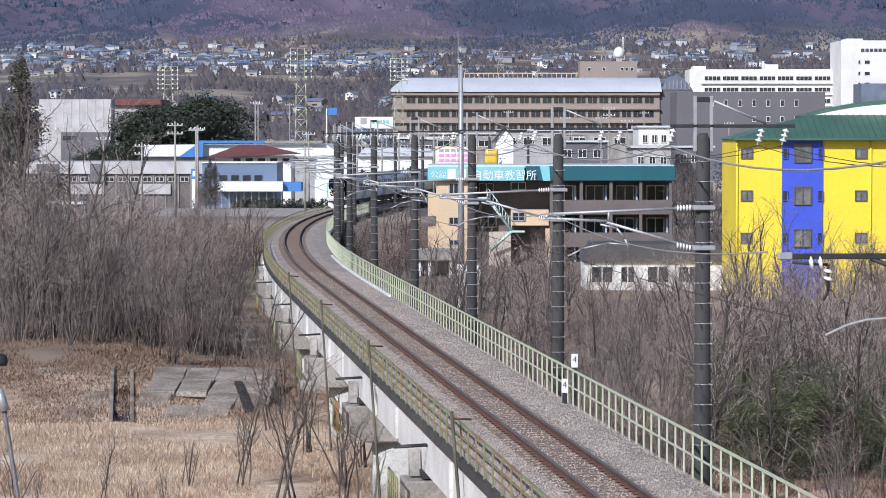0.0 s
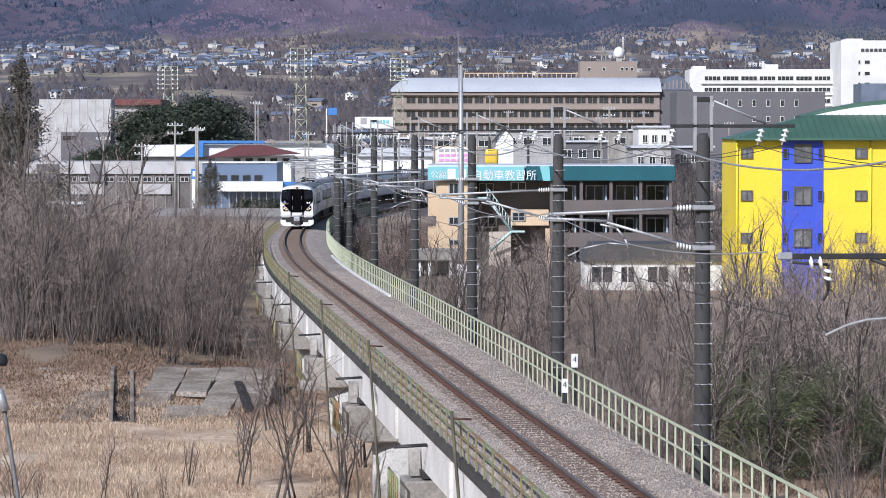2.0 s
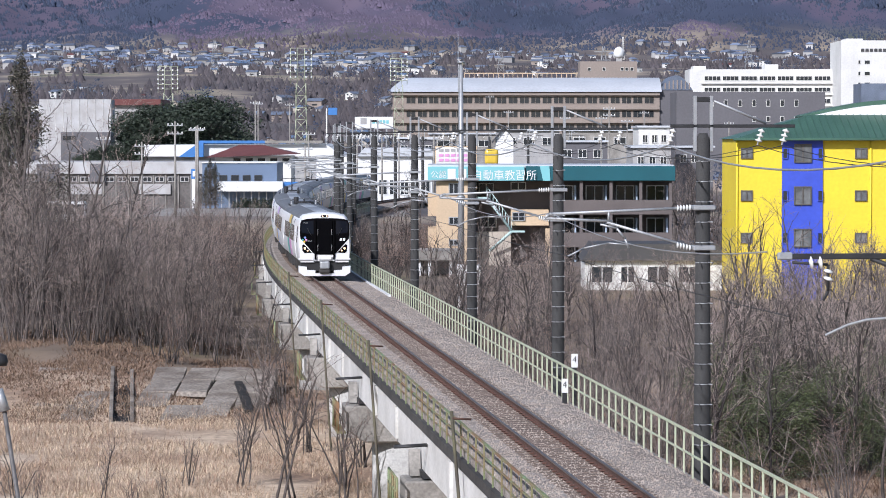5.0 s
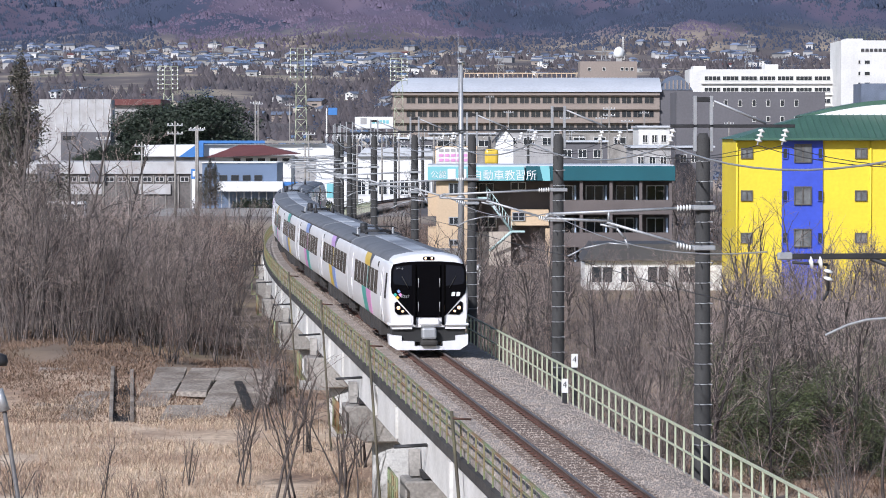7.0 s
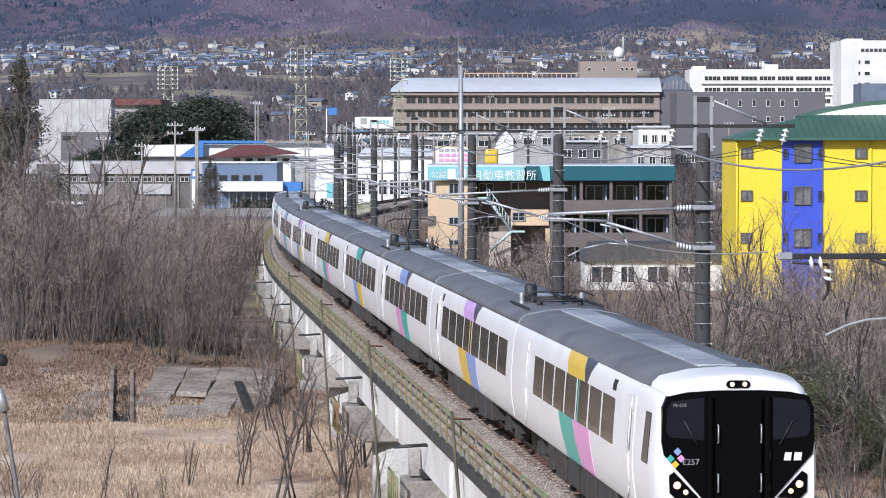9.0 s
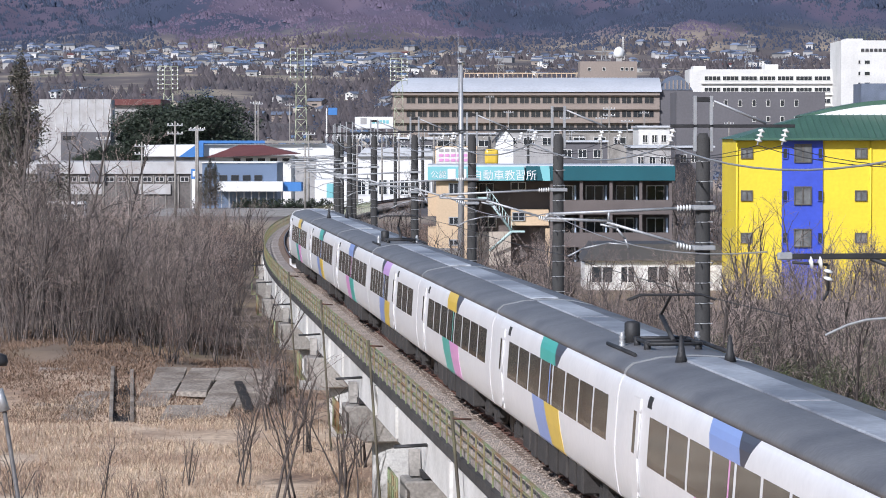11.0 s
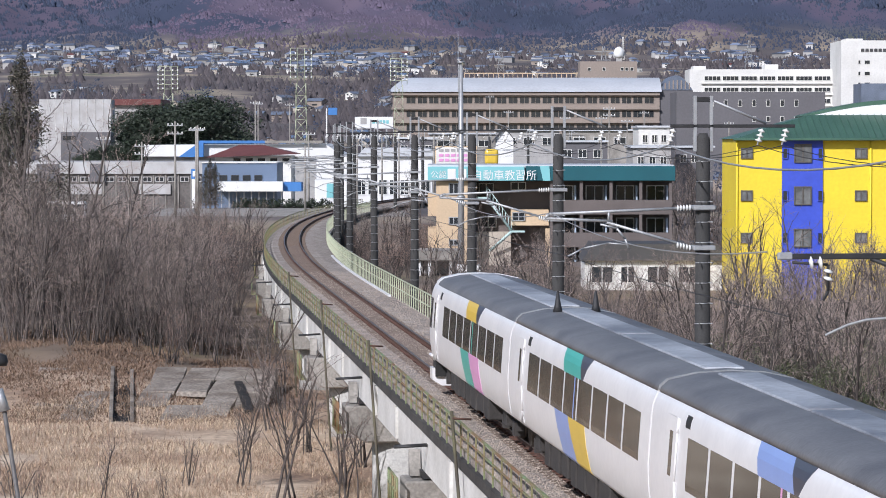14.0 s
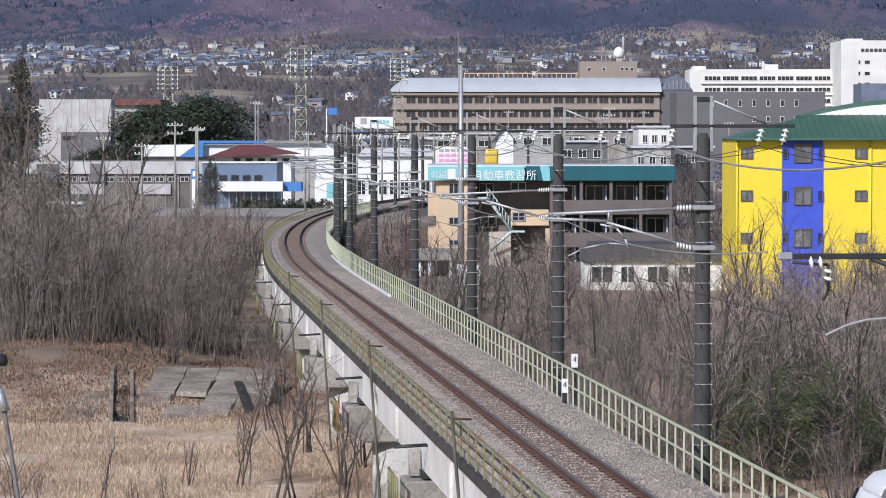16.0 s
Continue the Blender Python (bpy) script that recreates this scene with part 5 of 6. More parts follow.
    # grey sheds and flats behind the driving school
    for x0, x1, t, d, wall, nm in ((9.16, 19.66, 13.55, 520, M_WALL_G, "grey flat-roofed industrial works shed"), (17.33, 25.10, 11.72, 470, M_GREY, "dark grey flat-roofed shed"), (24.66, 29.60, 11.11, 400, M_WALL_G, "light grey concrete building"),
                                   (30.47, 35.32, 14.00, 480, M_WALL_W, "white plant building with pale roof"), (22.19, 34.52, 13.63, 560, M_CONC_OLD, "weathered grey concrete works building"),
                                   (37.71, 43.85, 10.80, 500, M_GREY, "dark grey works building"), (-8.32, -1.19, 12.20, 540, M_GREY, "dark low works building"), (-2.64, 10.57, 13.05, 600, M_CONC_OLD, "weathered concrete works building")):
        b = blocks("works_building", nm, "building", x0, d, x1, d + 14, t, wall, group="works buildings")
        part("roof", cube(x0 - 0.3, d - 0.4, t, x1 + 0.3, d + 14.3, t + 0.3), M_PALE_ROOF, b)
        for i in range(3):
            xx = x0 + (x1 - x0) * (0.12 + 0.3 * i)
            window(b, xx, t - 2.4, xx + (x1 - x0) * 0.18, t - 1.1, d, M_WALL_W, 1)
    gable_house("gabled_store", "small white gable-fronted store", 10.00, 505, 2.9, 8, 11.67, 1.9, M_WHITE, M_DARKROOF, 0, windows=0)


build_middle()


def lattice(parent, name, x, y, z0, z1, w0, w1, bays, r, material):
    bm = bmesh.new()
    for i in range(bays):
        a, b = i / bays, (i + 1) / bays
        wa, wb = w0 + (w1 - w0) * a, w0 + (w1 - w0) * b
        za, zb = z0 + (z1 - z0) * a, z0 + (z1 - z0) * b
        ca = [Vector((x + sx * wa, y + sy * wa, za)) for sx, sy in ((-1, -1), (1, -1), (1, 1), (-1, 1))]
        cb = [Vector((x + sx * wb, y + sy * wb, zb)) for sx, sy in ((-1, -1), (1, -1), (1, 1), (-1, 1))]
        for j in range(4):
            tube(bm, ca[j], cb[j], r, n=4)
            tube(bm, ca[j], ca[(j + 1) % 4], r * 0.6, n=4)
            tube(bm, (ca[j] if (i + j) % 2 else ca[(j + 1) % 4]), (cb[(j + 1) % 4] if (i + j) % 2 else cb[j]), r * 0.6, n=4)
    return part(name, bm, material, parent)


def build_floodlight(x, d, zt, zm, w):
    f = thing("floodlight_tower", "pale green lattice floodlight tower with lamp rack", "floodlight tower", group="sports ground floodlights")
    lattice(f, "lattice_mast", x, d, 0.0, zm, w * 1.1, w * 0.8, 9, 0.09, M_FENCE)
    rack = new("lamp_rack")
    rack.parent = f
    bm = bmesh.new()
    hw = w * 1.75
    for i in range(6):
        z = zm + (zt - zm) * (0.15 + 0.17 * i)
        tube(bm, (x - hw, d - 0.8, z), (x + hw, d - 0.8, z), 0.06, n=4)
    for sx in (-hw, -hw * 0.35, hw * 0.35, hw):
        tube(bm, (x + sx, d - 0.75, zm), (x + sx, d - 0.75, zt), 0.07, n=4)
    part("rack_frame", bm, M_FENCE, rack)
    lamp = bmesh.new()
    lathe(lamp, [(0.1, 0.3), (0.19, 0.0), (0.16, -0.04)], pose(0, 0, 0, -90, 0, 0), 10)
    me = mesh_of("lamp", lamp, M_WHITE)
    for i in range(5):
        for j in range(5):
            if j != 2:
                piece("lamp", me, rack, pose(x - hw + hw * 2 * j / 4, d - 1.0, zm + (zt - zm) * (0.18 + 0.17 * i)))


build_floodlight(-32.24, 700, 32.67, 24.70, 1.35)
build_floodlight(-64.21, 720, 29.01, 22.80, 1.3)
build_floodlight(-10.30, 720, 30.86, 24.79, 1.1)


def build_utility_pole(x, y, h, arms=2, m=None):
    p = thing("utility_pole", "grey concrete utility pole with crossarms", "utility pole", pose(x, y, ground_z(x, y) - 0.3), group="utility poles")
    bm = bmesh.new()
    tube(bm, (0, 0, 0), (0, 0, h), 0.15, 0.09, 10)
    part("shaft", bm, m or M_CONC_OLD, p)
    for i in range(arms):
        part("crossarm", cube(-0.85, -0.06, h - 0.5 - 0.9 * i, 0.85, 0.06, h - 0.4 - 0.9 * i), M_STEEL, p)
        for xx in (-0.75, -0.3, 0.3, 0.75):
            bm = bmesh.new()
            lathe(bm, [(0.06, h - 0.4 - 0.9 * i), (0.08, h - 0.3 - 0.9 * i), (0.05, h - 0.2 - 0.9 * i)], pose(xx, 0, 0), 8)
            part("insulator", bm, M_PORCELAIN, p)


for _x, _d, _top in [(-28.7, 330.0, 14.2), (-27.08, 340.0, 13.81), (-27.42, 342.0, 13.69), (-39.7, 360.0, 12.7), (-34.23, 350.0, 11.92), (-31.68, 520.0, 18.7), (-32.4, 540.0, 18.74), (-27.85, 560.0, 18.77), (-7.93, 400.0, 13.01), (-11.43, 410.0, 12.73), (-8.99, 395.0, 12.86), (-16.59, 380.0, 13.27), (-15.67, 350.0, 11.54), (9.14, 600.0, 20.76), (11.07, 520.0, 17.08), (23.2, 430.0, 16.84), (26.32, 440.0, 15.16), (19.02, 480.0, 15.85), (36.58, 560.0, 17.33), (48.28, 520.0, 15.17), (-1.06, 360.0, 12.7), (-6.01, 420.0, 12.27), (22.86, 445.0, 15.6)]:
    build_utility_pole(_x, float(_d), _top - ground_z(_x, _d) + 0.3, 1 + int(_d / 10) % 2)


def build_mast():
    d = 255.0
    x = 1.50
    m = thing("lightning_mast", "tall slim galvanised steel mast", "mast")
    bm = bmesh.new()
    tube(bm, (x, d, -0.5), (x, d, 18.63), 0.3, 0.15, 14)
    part("shaft", bm, M_STEEL, m)
    bm = bmesh.new()
    tube(bm, (x - 0.2, d, 12.64), (x - 0.25, d, 21.25), 0.05, 0.02, 6)
    part("rod", bm, M_STEEL, m)
    for z in (18.63, 12.87, 7.49):
        bm = bmesh.new()
        lathe(bm, [(0.34, z), (0.34, z + 0.12)], pose(x, d, 0))
        part("collar", bm, M_STEEL, m)
    bm = bmesh.new()
    lathe(bm, [(0.02, -0.2), (0.16, -0.1), (0.2, 0.0), (0.16, 0.12), (0.02, 0.18)], pose(x + 0.15, d, 18.58))
    part("camera_dome", bm, M_PORCELAIN, m)
    d = 1000.0
    r = thing("radome", "white dome aerial beside a slim lattice mast", "radome")
    bm = bmesh.new()
    lathe(bm, [(1.3, 0), (1.75, 0.8), (1.75, 1.9), (1.3, 2.9), (0.6, 3.5), (0.05, 3.7)], pose(57.06, d, 38.19), 16)
    part("dome", bm, M_WHITE, r)
    part("dome_base", cube(56.15, d - 1, 0, 57.98, d + 1, 38.19), M_WALL_G, r)
    lattice(r, "lattice_mast", 58.35, d, 37.64, 44.98, 0.5, 0.12, 7, 0.09, M_WALL_W)
    for x, dd, zt in [(228.31, 2300.0, 84.67), (268.18, 2100.0, 80.7), (-148.26, 2000.0, 75.25), (35.56, 1900.0, 67.93), (78.17, 1500.0, 56.81)]:
        t = thing("transmission_tower", "slim grey lattice pylon on the plain", "pylon", group="pylons")
        lattice(t, "lattice_mast", x, dd, ground_z(x, dd), zt, 3.0, 0.5, 6, 0.14, M_STEEL)
        for i in range(3):
            part("crossarm", cube(x - 4.5 + i, dd - 0.2, zt - 3 - 4 * i, x + 4.5 - i, dd + 0.2, zt - 2.6 - 4 * i), M_STEEL, t)


build_mast()


def build_bus():
    d = 400.0
    x0, x1 = -52.26, -46.53
    g = thing("minibus", "white parked minibus with dark windows", "bus")
    z = ground_z(x0, d)
    zt = 4.13
    part("body", cube(x0, d, z + 0.35, x1, d + 2, zt, 0.2, 3), M_WHITE, g)
    for i in range(4):
        part("window", cube(x0 + 0.35 + 1.35 * i, d - 0.03, z + 1.25, x0 + 1.55 + 1.35 * i, d + 0.02, zt - 0.35), M_GLASS_DARK, g)
    for x in (x0 + 1, x1 - 1):
        bm = bmesh.new()
        lathe(bm, [(0.38, 0), (0.38, 0.22)], pose(x, d + 0.02, z + 0.36, 90, 0, 0), 18)
        part("wheel", bm, M_BLACK, g)


build_bus()


M_ROD = mat("dull weathered steel", (0.16, 0.15, 0.145), 0.55, 0.3, var=0.3, scale=6)


def build_near_lamp():
    g = thing("street_lamp", "grey street lamp head on a slim arm", "street lamp")
    d = 30.0
    bm = bmesh.new()
    lathe(bm, [(0.01, -0.02), (0.08, -0.02), (0.095, 0.02), (0.08, 0.08), (0.03, 0.1)], pose(-4.34, d, 10.29), 20)
    part("lamp_head", bm, M_STEEL_DARK, g, "dark rounded lamp head")
    bm = bmesh.new()
    tube(bm, (-4.34, d, 10.37), (-4.65, d, 10.31), 0.02)
    tube(bm, (-4.65, d, 10.31), (-4.65, d, -1.0), 0.05)
    part("arm", bm, M_STEEL, g)
    g = thing("stay_rod", "slim slanting steel rod", "rod")
    bm = bmesh.new()
    tube(bm, (-4.29, d, 9.85), (-2.66, d, -0.9), 0.022)
    part("rod", bm, M_ROD, g)
    bm = bmesh.new()
    tube(bm, (-4.34, d, 10.04), (-4.28, d, 9.83), 0.04, 0.05)
    part("rod_socket", bm, M_STEEL, g)


build_near_lamp()


# ---- the river bank ----
M_SLAB = mat("mossy broken concrete", (0.3, 0.265, 0.225), 0.95, var=0.6, scale=0.5, fine=6, bump=0.5, tint=(0.15, 0.12, 0.095))


# near-black concrete: shade of the openings in the bank, put into the colour
M_SLOT_SHADE = mat("shade-black concrete", (0.016, 0.015, 0.014), 0.7, var=0.5, scale=2, fine=8, tint=(0.05, 0.045, 0.04), spec=0.2)


def bank_z(y):
    """The face of the old river wall, which leans back from the meadow."""
    return -0.98 + 0.068 * (y - 145.5)


def build_bank():
    r = thing("revetment", "cracked old concrete bank slabs half buried in leaves", "revetment", kind="structure")
    rnd = random.Random(8)
    lean = math.degrees(math.atan(0.068))
    for i in range(11):
        for j in range(4):
            x = -26.4 + i * 1.62
            if rnd.random() < (0.6 if i < 4 else 0.22) * (0.6 if j == 3 else 1):
                continue
            y = 145.5 + j * 4.3
            if abs(x + 0.8 + 15.2 + 0.101 * (y + 2 - 145.2)) < 1.2:
                continue
            m = pose(x + rnd.uniform(-0.05, 0.05), y, bank_z(y) + 0.12, lean + rnd.uniform(-0.5, 0.5), rnd.uniform(-1.5, 1.5), rnd.uniform(-2, 2))
            bm = bmesh.new()
            v = box(bm, 0, 0, -0.25, 1.58, 4.22, 0.0)
            for p in v:
                p.co = m @ (p.co + Vector((rnd.uniform(-0.06, 0.06), rnd.uniform(-0.2, 0.2), 0)))
            bevel(bm, 0.03)
            part("slab", bm, M_SLAB, r)
    # open drain through the wall; its black floor paints in a deep slot's shade
    m = pose(-15.2, 145.2, bank_z(145.2), lean, 0, 5.8)
    for x0, x1, h in ((-0.6, -0.4, 0.36), (0.4, 0.6, 0.2)):
        bm = bmesh.new()
        box(bm, x0, -0.5, -0.4, x1, 16.5, h, m)
        bevel(bm, 0.03)
        part("drain_wall", bm, M_SLAB, r, "concrete wall of an open drain")
    bm = bmesh.new()
    box(bm, -0.4, -0.3, -0.3, 0.4, 16.4, 0.07, m)
    part("drain_floor", bm, M_SLOT_SHADE, r, "drain floor coloured black for a deep slot's shade")
    # wing wall in the same black, its shade painted on
    bm = bmesh.new()
    box(bm, -0.2, 0, -0.9, 0.2, 9.5, 0.1, pose(-9.3, 147.5, bank_z(147.5) + 0.15, lean, 0, 7))
    part("wing_wall", bm, M_SLOT_SHADE, r, "concrete wing wall coloured black for shade")


build_bank()


# ---- trees ----
M_BARK = mat("grey-brown bark", (0.095, 0.08, 0.072), 0.9, var=0.35, scale=3, fine=20, per=0.45, bump=0.3)
M_TWIG = mat("bare twigs", (0.38, 0.31, 0.275), 0.9, var=0.3, scale=0.5, fine=8, per=0.4, bump=0.0, tint=(0.19, 0.148, 0.13))
M_RTWIG = mat("reddish bare twigs", (0.31, 0.215, 0.18), 0.9, var=0.3, scale=1, fine=8, per=0.25, bump=0.0)
M_THICKET = island(mat("pale bare stems", (0.3, 0.245, 0.22), 0.9, var=0.3, scale=0.3, fine=4, bump=0.0, tint=(0.1, 0.08, 0.072)), 0.6)
M_WEED = island(mat("dead reddish weeds", (0.3, 0.19, 0.13), 0.9, var=0.3, scale=0.3, fine=3, bump=0.0), 0.5)
M_LEAF = island(mat("evergreen leaves", (0.085, 0.1, 0.042), 0.5, var=0.3, scale=0.8, fine=5, bump=0.0, per=0.15), 0.6)
M_CONIFER = island(mat("dark conifer foliage", (0.03, 0.044, 0.026), 0.7, var=0.3, scale=0.8, fine=5, bump=0.0, per=0.15), 0.5)
M_GRASS = island(mat("dry grass blades", (0.6, 0.475, 0.34), 0.9, var=0.2, scale=0.2, fine=3, bump=0.0, tint=(0.42, 0.31, 0.22)), 0.5)
M_LITTER = island(mat("fallen leaves and stalks", (0.24, 0.16, 0.11), 0.9, var=0.3, scale=0.3, fine=3, bump=0.0), 0.5)


class Sticks:
    """Gathers tapered sticks into one mesh."""

    def __init__(self):
        self.v, self.f = [], []

    def add(self, a, b, r0, r1, n=3):
        d = (b - a).normalized()
        u = d.orthogonal().normalized()
        w = d.cross(u)
        j = len(self.v)
        for p, r in ((a, r0), (b, r1)):
            for i in range(n):
                q = p + (u * math.cos(i * math.tau / n) + w * math.sin(i * math.tau / n)) * r
                self.v.append(tuple(q))
        for i in range(n):
            k = (i + 1) % n
            self.f.append((j + i, j + k, j + n + k, j + n + i))

    def mesh(self, name, material):
        me = bpy.data.meshes.new(name)
        me.from_pydata(self.v, [], self.f)
        me.materials.append(material)
        return me


def grow(rnd, wood, twig, p, d, length, r, level, spread, steps):
    n = steps[level]
    seg = length / n
    for i in range(n):
        d = (d + Vector((rnd.gauss(0, 0.11 + 0.09 * level), rnd.gauss(0, 0.11 + 0.09 * level), rnd.gauss(0.02, 0.06 + 0.05 * level)))).normalized()
        q = p + d * seg
        r1 = r * (1 - 0.75 / n)
        (wood if level < 2 else twig).add(p, q, r, max(r1, 0.005), 6 if level == 0 else (4 if level == 1 else 3))
        p, r = q, max(r1, 0.005)
        if level < len(steps) - 1 and (level > 0 or i >= n * 0.25):
            for _ in range(2 if level == 0 or rnd.random() < 0.5 else 1):
                a = rnd.uniform(0, math.tau)
                u = d.orthogonal().normalized()
                w = d.cross(u)
                t = spread * rnd.uniform(0.6, 1.2)
                b = (d * math.cos(t) + (u * math.cos(a) + w * math.sin(a)) * math.sin(t) + Vector((0, 0, 0.06))).normalized()
                grow(rnd, wood, twig, p, b, length * rnd.uniform(0.26, 0.46) * (1 - 0.4 * i / n), r * 0.5, level + 1, spread, steps)


def bare_tree(seed, height, stems, spread, steps, twigs, label):
    rnd = random.Random(seed)
    wood, twig = Sticks(), Sticks()
    for i in range(stems):
        a = rnd.uniform(0, math.tau)
        lean = rnd.uniform(0.02, 0.16) if stems > 1 else 0.03
        d = Vector((math.cos(a) * lean, math.sin(a) * lean, 1)).normalized()
        grow(rnd, wood, twig, Vector((rnd.uniform(-0.3, 0.3) * (stems > 1), rnd.uniform(-0.3, 0.3) * (stems > 1), -0.3)), d, height * rnd.uniform(0.8, 1.0), height * 0.0088 + 0.012, 0, spread, steps)
    t = thing("bare_shrub" if "shrub" in label else "bare_tree", label, "shrub" if "shrub" in label else "tree")
    for nm, s, m in (("trunk", wood, M_BARK), ("crown", twig, twigs)):
        o = new(nm, s.mesh(nm, m))
        o.parent = t
    return t


KINDS = [bare_tree(1, 8.5, 2, 0.8, (8, 5, 3), M_TWIG, "leafless grey-brown tree with fine spreading twigs"),
         bare_tree(2, 7.5, 3, 0.75, (8, 5, 3), M_TWIG, "leafless many-stemmed young tree"),
         bare_tree(3, 9.5, 1, 0.9, (9, 5, 3, 1), M_TWIG, "tall leafless tree with a slim trunk"),
         bare_tree(4, 6.0, 5, 0.8, (6, 4, 3), M_RTWIG, "leafless reddish thicket shrub"),
         bare_tree(5, 8.0, 2, 0.7, (10, 5, 3), M_TWIG, "leafless upright sapling clump"),
         bare_tree(6, 4.2, 6, 0.85, (5, 4, 3), M_RTWIG, "low leafless thicket shrub")]
USED = set()


def plant(kind, x, y, k=1.0, turn=None, group="", rnd=random):
    m = pose(x, y, ground_z(x, y) - 0.1, rnd.uniform(-3, 3), rnd.uniform(-3, 3), rnd.uniform(0, 360) if turn is None else turn)
    t = KINDS[kind]
    if kind in USED:
        o = copy_thing(t, m)
        o.scale = (k, k, k * rnd.uniform(0.92, 1.08))
    else:
        USED.add(kind)
        t.matrix_basis = m
        t.scale = (k, k, k)
        o = t
    return tagged(o, group=group)


def track_x(y):
    i = min(range(0, len(LINE), 20), key=lambda j: abs(LINE[j][1] - y))
    return LINE[i][0]


def build_woods():
    rnd = random.Random(77)
    # thicket on the bank, across the meadow
    for i in range(138):
        y = 178 + 70 * rnd.random() ** 1.7
        x0, x1 = -0.145 * y, min(track_x(y) - 6.0, -0.0575 * y)
        x = rnd.uniform(x0, x1)
        edge = 0.6 + 0.45 * max(0.0, min(1.0, (x1 - x) / 9.0))
        plant(rnd.choice((0, 1, 2, 4, 4, 1)), x, y, rnd.uniform(0.72, 1.08) * edge * (0.85 if y > 215 else 1.0), group="bank woodland", rnd=rnd)
    for i in range(56):
        y = rnd.uniform(175, 262)
        plant(rnd.choice((3, 5)), rnd.uniform(-0.145 * y, track_x(y) - 5.5), y, rnd.uniform(0.5, 0.9), group="bank woodland", rnd=rnd)
    for x, y, k in ((-27.5, 189, 1.35), (-25.2, 186, 1.5), (-23.6, 193, 1.3), (-22.0, 188, 1.4), (-20.5, 195, 1.25), (-28.2, 197, 1.5), (-18.5, 186, 1.15)):
        plant(2, x, y, k, group="bank woodland", rnd=rnd)
    for i in range(34):
        y = rnd.uniform(252, 288)
        plant(rnd.choice((3, 5)), rnd.uniform(-0.115 * y, track_x(y) - 5.5), y, rnd.uniform(0.8, 1.15), group="bank woodland", rnd=rnd)
    # woodland beyond the railing
    for i in range(142):
        y = 112 + 100 * rnd.random() ** 1.1
        x0, x1 = track_x(y) + 6.0, 0.148 * y
        x = x0 + (x1 - x0) * rnd.random() ** 0.9
        k = rnd.uniform(0.65, 1.0)
        if y < 122 and x > 0.082 * y and rnd.random() < 0.7:
            continue
        if y > 190:
            k *= 0.75
        if 0.045 * y < x < 0.082 * y and y < 190:
            k *= 0.8
        plant(rnd.choice((0, 1, 4, 4, 4, 2, 1)), x, y, k, group="trackside woodland", rnd=rnd)
    for i in range(80):
        y = rnd.uniform(104, 225)
        plant(rnd.choice((3, 5)), rnd.uniform(track_x(y) + 4.8, 0.148 * y), y, rnd.uniform(0.5, 0.95), group="trackside woodland", rnd=rnd)
    for i in range(22):
        y = rnd.uniform(225, 300)
        plant(rnd.choice((3, 5)), track_x(y) + rnd.uniform(4.5, 12), y, rnd.uniform(0.5, 0.9), group="trackside woodland", rnd=rnd)
    # scrub round the driving school and under the far end of the viaduct
    for lo, hi, d0, d1, n, k in ((1190, 1290, 296, 340, 12, 1.2), (860, 1010, 225, 268, 14, 0.7), (645, 740, 240, 300, 22, 0.75), (330, 462, 272, 296, 26, 0.75), (1215, 1285, 262, 290, 6, 0.8)):
        for i in range(n):
            d = rnd.uniform(d0, d1)
            x = rnd.uniform((lo - 784) / 5447 * d, (hi - 784) / 5447 * d)
            plant(rnd.choice((0, 1, 3, 5) if k > 1 else (3, 5, 5, 1)), x, d, k * rnd.uniform(0.7, 1.15), group="scrub", rnd=rnd)
    for i in range(64):
        d = rnd.uniform(166, 245)
        x1 = track_x(d) - 4.0
        plant(rnd.choice((1, 3, 4, 5, 3)), x1 - 7.5 * rnd.random() ** 1.2, d, rnd.uniform(0.5, 0.95), group="bank woodland", rnd=rnd)
    # saplings in the meadow
    for u, d, kind, k in ((-0.0536, 112, 4, 0.72), (-0.0495, 113, 4, 0.62), (-0.0668, 117, 4, 0.55), (-0.0646, 118, 1, 0.4), (-0.0833, 118, 5, 0.5), (-0.1123, 108, 4, 0.35), (-0.1007, 107, 5, 0.45), (-0.0338, 118, 3, 0.75),
                          (-0.031, 112, 5, 0.9), (-0.0264, 125, 3, 0.7), (-0.0439, 130, 5, 0.8), (-0.0576, 140, 4, 0.75), (-0.0594, 150, 1, 0.8), (-0.1328, 112, 5, 0.35), (-0.1402, 107, 3, 0.45), (-0.0906, 112, 5, 0.35), (-0.0521, 150, 3, 0.8)):
        plant(kind, u * d, d, k, group="meadow saplings", rnd=rnd)


build_woods()


